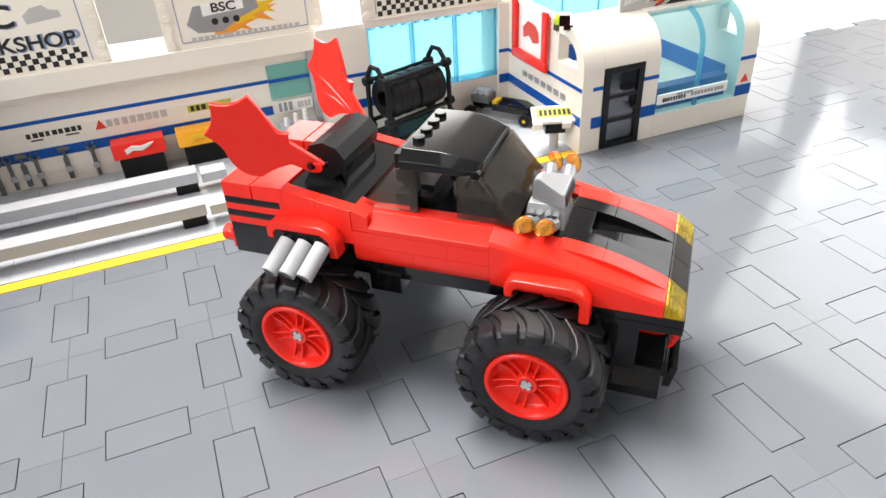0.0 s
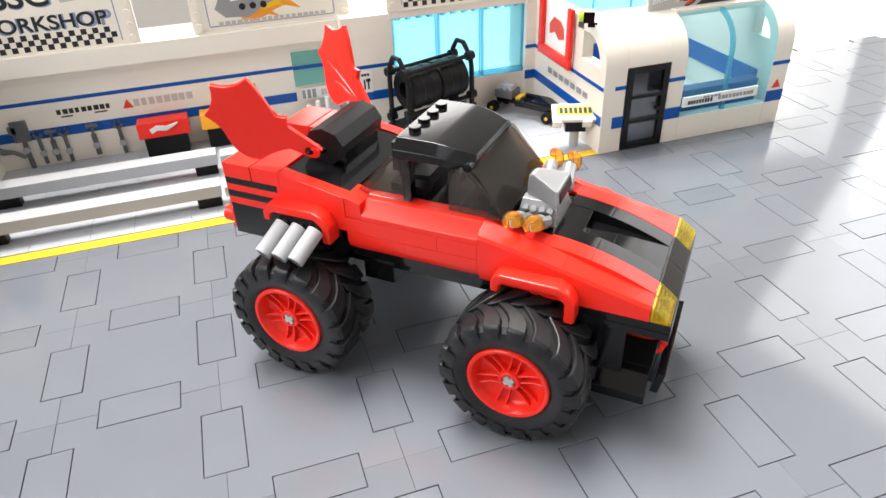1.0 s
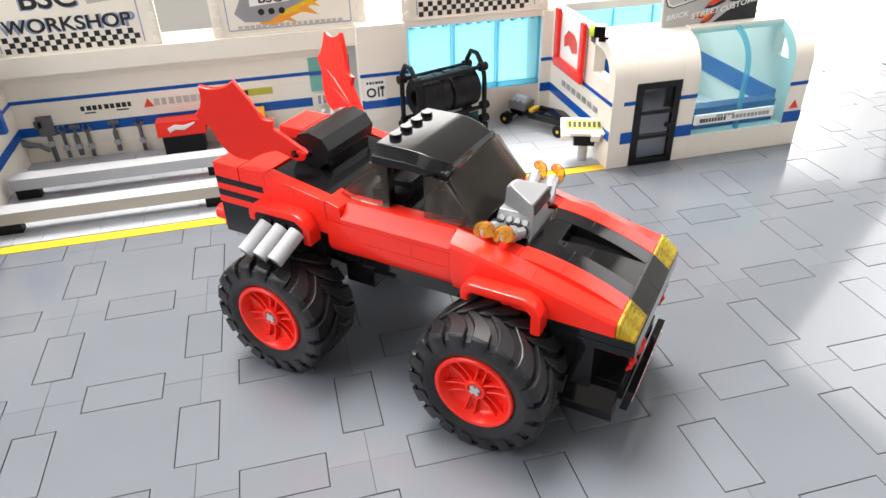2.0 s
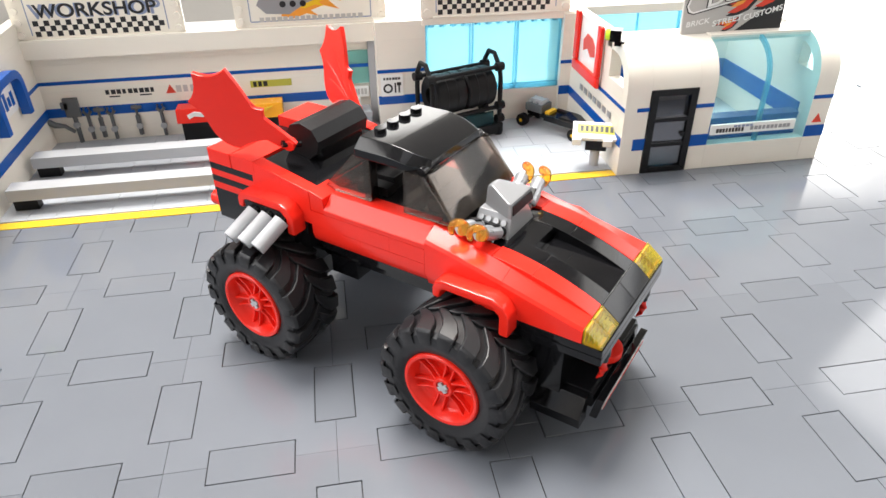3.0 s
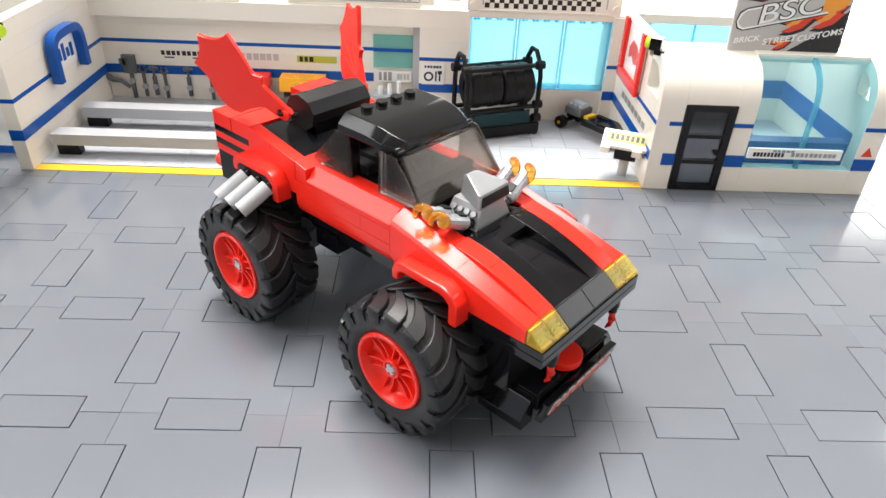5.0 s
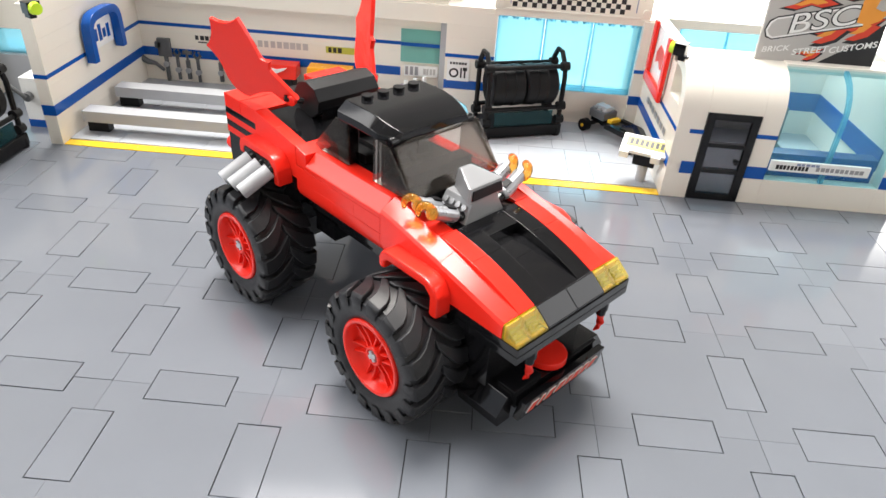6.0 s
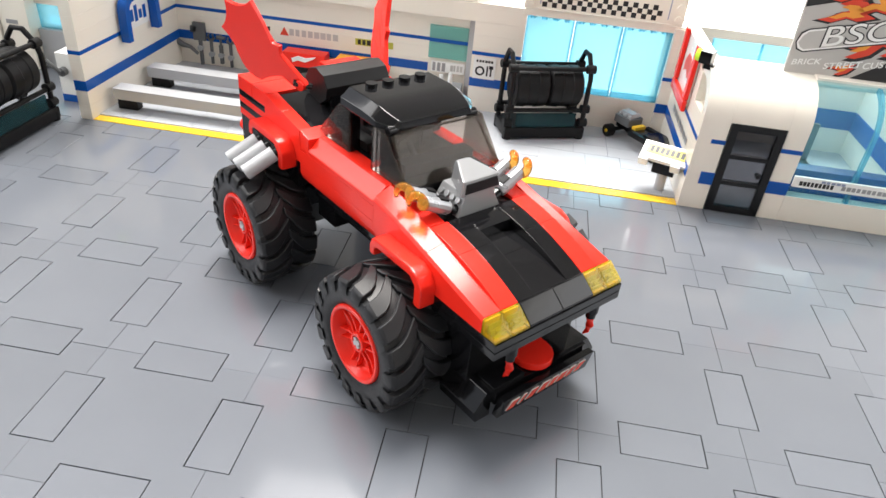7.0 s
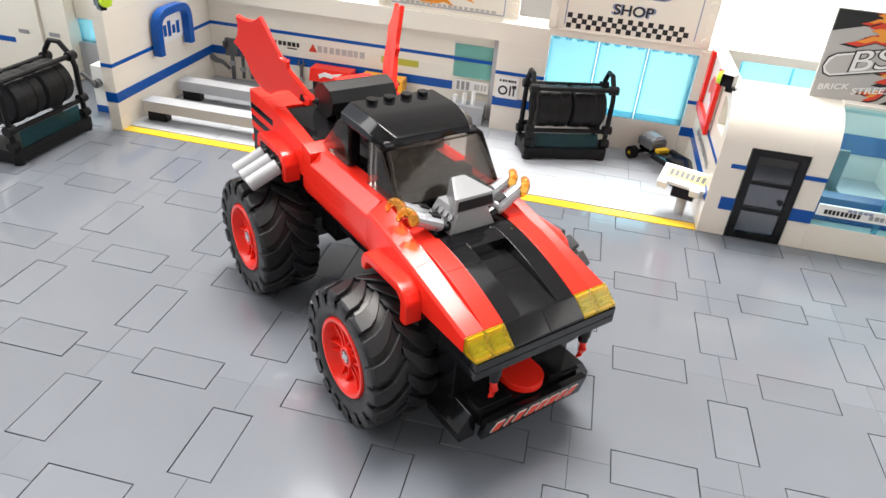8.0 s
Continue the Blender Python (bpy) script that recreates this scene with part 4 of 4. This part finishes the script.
for s in (-1, 1):
    for u in (40.5, 48.0):
        bm = bmnew()
        rod(bm, (u, s * 9, 72.4), (u - 0.4, s * 14, 74.2), 2.0, 2.0, 12)
        part("header_joint", bm, BLACK, engine, "", 0.1)
        bm = bmnew()
        along = Vector((-0.08, s * 0.92, 0.38)).normalized()
        side = along.cross(Vector((0, 0, 1))).normalized()
        up = side.cross(along)
        c = Vector((u - 0.3, s * 12.5, 74.2))
        rings = []
        for d, w, hh in ((0, 2.6, 2.2), (1, 3.2, 2.9), (6, 3.2, 3.0), (7.5, 2.8, 2.6), (12.5, 3.0, 2.9)):
            o = c + along * d
            rings.append([o + side * (w * math.cos(math.pi * k / 6)) + up * (hh * math.sin(math.pi * k / 6)) for k in range(12)])
        loft(bm, rings)
        header = part("exhaust_header", bm, SILVER, engine, "", 0.2)
        bm = bmnew()
        box(bm, -1.5, 1.5, -2, 2, -0.4, 0.4)
        bmesh.ops.transform(bm, matrix=Matrix.Translation(c + along * 4 + up * 2.85) @ Matrix((side, along, up)).transposed().to_4x4(), verts=bm.verts)
        part("slot", bm, SOOT, header, "", 0)
        bm = bmnew()
        pts, rad = [], []
        for k in range(20):
            a = k / 19
            ang = a * 6.4
            curl = 2.5 * (1 - 0.45 * a)
            pts.append((u - 1.0 + curl * math.sin(ang), s * (24.0 + 6.4 * a), 78.2 + 1.6 * a + curl * (1 - math.cos(ang))))
            rad.append(1.75 * (1 - a) ** 0.5 + 0.35)
        pipe(bm, pts, rad, 12)
        part("flame", bm, FLAME, header, "clear orange curling flame", 0)


# ---- workshop things ----


def spotlight(x, y, z, rz):
    s = thing("spotlight", pose(x * MM, y * MM, z * MM, 0, 0, rz), "small black spotlight with a lime lens on the wall top", "lamp", "garage spotlights")
    bpart("housing", [(-4, 4, -4, 3, 2, 9)], BLACK, s)
    bm = bmnew()
    rod(bm, (0, -4, 5.5), (0, -7, 5.5), 3.9, 3.4, 12)
    part("lens", bm, LIME, s)
    bpart("bracket", [(-2, 2, -1, 5, -1, 2)], BLACK, s)


spotlight(206, 214, 81, -120)
spotlight(-173, 190, 82, 60)

# red framed sign on the office side, blue framed on the opposite wall
side_sign = thing("framed_sign", pose(0.2078, 0, 0), "red framed white sign with a red print", "sign")
bpart("panel", [(-1.2, 0, 236, 282, 48, 84)], WHITE, side_sign, "", 0.2)
bpart("frame", [(-4.2, -1.2, 234, 284, 44.5, 52), (-4.2, -1.2, 234, 241, 52, 86), (-4.2, -1.2, 277, 284, 52, 86)], RED, side_sign, "", 1.2)
bm = bmnew()
prism(bm, [(248, 62), (256, 60), (262, 64), (270, 61), (271, 68), (264, 74), (254, 73), (249, 69)], "x", -1.5, -1.2)
part("red_print", bm, REDINK, side_sign, "", 0)
bm = bmnew()
for i in range(7):
    box(bm, -0.5, -0.3, 212 + 9 * i, 218 + 9 * i, 32, 36)
part("grey_print", bm, GREYINK, side_sign, "", 0)
arch = thing("blue_arch", pose(-0.1758, 0, 0), "blue plastic arch fixed over a white panel on the wall", "wall sign")
pts = []
for k in range(13):
    a = math.pi * k / 12
    c, s = math.cos(a), math.sin(a)
    pts.append((260 - 20 * math.copysign(abs(c) ** 0.5, c), 53 + 15 * max(0, s) ** 0.6))
line = [(240, 39)] + pts + [(280, 39)]
bm = bmnew()
rings = []
for i, p in enumerate(line):
    a, b = Vector(line[max(i - 1, 0)]), Vector(line[min(i + 1, len(line) - 1)])
    d = (b - a).normalized()
    nn = Vector((-d.y, d.x)) * 2.8
    o = Vector(p)
    rings.append([(1.2, *(o + nn)), (7.5, *(o + nn)), (7.5, *(o - nn)), (1.2, *(o - nn))])
loft(bm, rings)
part("arch", bm, BLUE, arch, "", 0.5)
ap = bpart("panel", [(0.3, 1.4, 243, 277, 44, 65)], WHITE, arch, "", 0.2)
bm = bmnew()
for i in range(5):
    box(bm, 1.4, 1.6, 246.5 + 5.6 * i, 250.6 + 5.6 * i, 48 + i % 2, 55 + 2 * (i % 3))
part("blue_print", bm, BLUE, ap, "", 0)


def lift_rail(y0, y1):
    r = thing("lift_rail", pose(0, 0, 0), "long light grey lift rail on black blocks", "car lift", "rails of the lift")
    bpart("beam", [(-171, -36, y0, y1, 8.4, 16)], GREY, r, "", 0.4)
    bpart("ramp", [(-34, -18, y0, y1, 7.5, 14)], GREY, r, "", 0.4)
    for x in (-163, -44):
        bpart("foot", [(x - 7, x + 7, y0 + 2.5, y1 - 2.5, 0.9, 8.4)], SOOT, r, "", 0.4)


lift_rail(211, 223)
lift_rail(257, 269)


def hand_tool(x, z, kind):
    t = thing("hand_tool", pose(x * MM, 0.3188, z * MM), "grey plastic hand tool clipped to the wall", "tool", "tools on the wall")
    bm = bmnew()
    if kind == 0:
        rod(bm, (0, 0, -16), (0, 0, 4), 1.6, 1.6)
        box(bm, -5, 5, -1.6, 1.6, 4, 18)
        box(bm, -7, -2, -1.6, 1.6, 10, 15)
    elif kind == 1:
        rod(bm, (0, 0, -10), (0, 0, 8), 1.3, 1.3)
        revolve_pts = [(0, 0, 8), (-2.5, 0, 11), (-1.5, 0, 14)]
        pipe(bm, revolve_pts, 1.1, 8)
        pipe(bm, [(0, 0, 8), (2.5, 0, 11), (1.5, 0, 14)], 1.1, 8)
    else:
        rod(bm, (0, 0, -9), (0, 0, 6), 1.7, 1.7)
        rod(bm, (0, 0, 6), (0, 0, 14), 0.9, 0.9)
        rod(bm, (-3, 0, 12), (4, 0, 12), 1.6, 1.2)
    part("tool_body", bm, DARKGREY, t, "", 0.2)
    bm = bmnew()
    rod(bm, (0, 0.9, -2), (0, -2.2, -2), 2.2, 2.2, 12)
    part("clip", bm, GREY, t, "", 0.2)


for x, z, k in ((-158, 16, 0), (-149, 12, 1), (-141, 12, 2), (-133, 11, 1), (-115, 12, 2), (-98, 11, 1)):
    hand_tool(x, z, k)
wr = thing("wrench", pose(-0.168, 0.317, 0.012), "dark grey wrench hanging on the wall", "tool")
bm = bmnew()
pipe(bm, [(-9, 0, 6), (-4, 0, 3), (2, 0, 2), (8, 0, -3)], [2.6, 2.2, 1.5, 1.3], 10)
part("tool_body", bm, DARKGREY, wr)


def tool_case(x, colour, label):
    c = thing("tool_case", pose(x * MM, 0.309, 0.0009), label, "tool box", "cases at the back wall")
    bpart("stand", [(-14, 14, -6, 8, 0, 14)], SOOT, c)
    bm = bmnew()
    prism(bm, [(-7, 14), (9, 14), (9, 24), (-4, 24)], "x", -17, 17)
    part("case", bm, colour, c, "", 0.8)
    bm = bmnew()
    prism(bm, [(-8, 17), (-4, 19), (2, 18), (8, 21), (10, 22.6), (2, 21), (-4, 22), (-9, 20)], "y", -6.4, -4.6)
    part("print", bm, WHITE if colour is RED else YELLOW, c, "", 0)


tool_case(-68, RED, "red tool case on a black stand")
tool_case(-26, ORANGE, "orange tool case on a black stand")
bench = thing("parts_bin", pose(0.042, 0.306, 0.0009), "pale grey parts bin at the back wall", "bin")
bpart("bin_body", [(-14, 14, -6, 10, 0, 14)], PALEGREY, bench, "", 0.5)
bpart("bin_lip", [(-14.5, 14.5, -7, -6, 10, 14.5)], GREY, bench, "", 0.2)
for i in range(3):
    bm = bmnew()
    rod(bm, (-9 + 7 * i, 0, 14), (-9 + 7 * i, 0, 20 + 2 * i), 2, 1.6, 10)
    part("bottle", bm, WHITE, bench, "", 0.2)


def tyre_rack(m, label, w=60.0, tall=58.0, group="tyre racks"):
    r = thing("tyre_rack", m, label, "tyre rack", group)
    bpart("base_tray", [(-w / 2, w / 2, -14, 14, 1, 9)], SOOT, r, "", 1.0)
    for sx in (-1, 1):
        for sy in (-1, 1):
            bm = bmnew()
            rod(bm, (sx * (w / 2 - 3), sy * 11, 0), (sx * (w / 2 - 3), sy * 11, 6), 3.4, 3.4, 14)
            part("foot", bm, SOOT, r)
    for sx in (-1, 1):
        bm = bmnew()
        x = sx * (w / 2 - 2)
        pipe(bm, [(x, -11, 8), (x, -11, 43), (x, -9, 50), (x, -2, tall), (x, 5, tall), (x, 10, tall - 7), (x, 11, 40), (x, 11, 8)], 1.8, 8)
        part("side_frame", bm, SOOT, r)
        for p in ((-9, 50), (-11, 22), (10.5, 47), (-11, 12), (11, 14)):
            bm = bmnew()
            rod(bm, (x - 3, p[0], p[1]), (x + 3, p[0], p[1]), 3.1, 3.1, 12)
            part("clamp", bm, SOOT, r)
    for y, z in ((-9, 50), (-11, 21), (10.5, 47), (11, 18)):
        bm = bmnew()
        rod(bm, (-w / 2, y, z), (w / 2, y, z), 1.6, 1.6, 12)
        part("cross_bar", bm, SOOT, r)
    bpart("clear_panel", [(-w / 2 + 8, w / 2 - 8, -12.4, -11.2, 9, 19)], RACKTEAL, r, "teal clear panel", 0.2)
    for k in (-1, 1):
        bm = bmnew()
        revolve(bm, [(6, -11.6), (12.4, -12), (14.2, -10.6), (14.6, -4), (14.1, -3.4), (14.1, 3.4), (14.6, 4), (14.2, 10.6), (12.4, 12), (6, 11.6)], 32)
        bmesh.ops.transform(bm, matrix=Matrix.Translation((k * 12.3, 0, 35)) @ Matrix.Rotation(radians(90), 4, "Z"), verts=bm.verts)
        part("tyre", bm, SOOT, r, "", 0)


tyre_rack(pose(0.118, 0.275, 0.0009, 0, 0, 20), "black tyre rack holding two tyres in the window bay", 60, 58)
tyre_rack(pose(-0.210, 0.155, 0, 0, 0, 88), "black tyre rack holding two tyres beside the garage", 66, 58)

# engine trolley with a notice board in the window bay
trolley = thing("engine_trolley", pose(0.194, 0.272, 0.0009, 0, 0, -52), "black and grey engine trolley with small yellow parts", "trolley")
bpart("beam", [(-27, 26, -4, 4, 7, 11)], BLACK, trolley, "", 0.4)
bpart("side_arm", [(-8, 22, -10, -6, 8, 12)], BLACK, trolley, "", 0.4)
bpart("side_arm", [(-8, 16, 6, 10, 8, 12)], SOOT, trolley, "", 0.4)
bpart("valve_cover", [(-25, -14, -3, 3, 17, 20)], GREY, trolley, "", 0.5)
bpart("yellow_clip", [(-10, -6, -5, 5, 11, 13.5)], YELLOW, trolley, "", 0.3)
bpart("motor", [(-27, -12, -7, 7, 11, 17)], DARKGREY, trolley, "", 0.8)
bpart("tool_tray", [(4, 24, -7, 7, 11, 13)], BLACK, trolley, "", 0.3)
for x in (-26, 20):
    for s in (-1, 1):
        bm = bmnew()
        rod(bm, (x, s * 8, 4.6), (x, s * 13, 4.6), 4.6, 4.6, 18)
        w = part("trolley_wheel", bm, SOOT, trolley, "", 0.4)
        bm = bmnew()
        rod(bm, (x, s * 13, 4.6), (x, s * 13.6, 4.6), 1.3, 1.3, 12)
        part("cap", bm, YELLOW, w, "", 0.1)
    bm = bmnew()
    rod(bm, (x, -9, 4.6), (x, 9, 4.6), 1.6, 1.6)
    part("axle", bm, SOOT, trolley, "", 0)
for i in range(3):
    bm = bmnew()
    rod(bm, (-25 + 5 * i, -5, 17), (-25 + 5 * i, 5, 18.2), 1.6, 1.6, 10)
    part("cylinder", bm, GREY, trolley, "", 0.2)
board = thing("notice_stand", pose(0.1985, 0.2095, 0.0049, 0, 0, -20), "white plate with yellow and black print on a black stand", "stand")
bm = bmnew()
rod(bm, (0, 0, -4), (0, 0, 8), 3.2, 3.2, 18)
part("foot", bm, GREY, board)
bpart("block", [(-7, 7, -5, 5, 8, 16)], BLACK, board, "", 0.5)
bm = bmnew()
box(bm, -16, 16, -7, 7, 19, 22)
box(bm, -16, -10, -9, -7, 16, 22)
box(bm, 4, 10, -9, -7, 16, 22)
bmesh.ops.rotate(bm, cent=(0, 0, 18), matrix=Matrix.Rotation(radians(28), 3, "X"), verts=bm.verts)
pl = part("plate", bm, WHITE, board, "", 0.5)
bm = bmnew()
box(bm, -13, 13, -3, 4.5, 22, 22.3)
bmesh.ops.rotate(bm, cent=(0, 0, 18), matrix=Matrix.Rotation(radians(28), 3, "X"), verts=bm.verts)
part("yellow_print", bm, OLIVE, pl, "", 0)
bm = bmnew()
for i in range(7):
    box(bm, -11 + 3.2 * i, -9 + 3.2 * i, -1.6, 3, 22.3, 22.5)
bmesh.ops.rotate(bm, cent=(0, 0, 18), matrix=Matrix.Rotation(radians(28), 3, "X"), verts=bm.verts)
part("dark_print", bm, INK, pl, "", 0)

# things in the office
chair = thing("office_chair", pose(0.292, 0.25, 0.0015), "dark grey chair and screen behind the shop window", "chair")
bpart("seat", [(-7, 7, -7, 7, 10, 14)], SOOT, chair)
bpart("backrest", [(-7, 7, 5, 8, 14, 40)], DARKGREY, chair, "", 1)
bm = bmnew()
rod(bm, (0, 0, 0), (0, 0, 10), 2, 2)
part("leg", bm, SOOT, chair)

# neighbouring building beside the left wall
neighbour = thing("tower_building", pose(0, 0, 0), "cream plastic brick building with pillars and pale aqua pane", "toy building")
for x0, x1, y0 in ((-284, -261.5, 262), (-309, -284.5, 260)):
    bpart("pillar", [(x0, x1, y0, y0 + 24, 0, 140)], CREAM, neighbour, "", 0.6)
    bpart("grey_notch", [(x0 + 5, x0 + 14, y0 - 0.3, y0, 33, 36)], GREYINK, neighbour, "", 0)
bpart("wall", [(-420, -309.5, 262, 276, 0, 140)], CREAM, neighbour, "", 0.3)
bpart("blue_line", [(-420, -309.5, 261.6, 262, 24, 28)], BLUE, neighbour, "", 0)
bpart("upper_wall", [(-261, -196, 272, 284, 47, 140)], CREAM, neighbour, "", 0.3)
bpart("pane", [(-261, -196, 274, 278, 29, 47)], AQUA, neighbour, "pale aqua clear panel", 0.1)
bpart("low_wall", [(-261, -196, 270, 284, 0, 29)], GREY, neighbour, "", 0.3)
cab2 = thing("side_cabinet", pose(-0.202, 0.224, 0), "small white cabinet with grey fittings and blue base", "cabinet")
bpart("body", [(-9, 9, -9, 9, 5, 34)], WHITE, cab2, "", 0.4)
bpart("plinth", [(-9.2, 9.2, -9.2, 9.2, 0, 5)], BLUE, cab2, "", 0.2)
bm = bmnew()
rod(bm, (-4, -9, 22), (-4, -13, 22), 3, 3, 14)
rod(bm, (-4, -13, 22), (-12, -15, 30), 1.4, 1.4, 10)
part("gun", bm, DARKGREY, cab2, "", 0.2)

lay_bay_floor()
lay_surface()
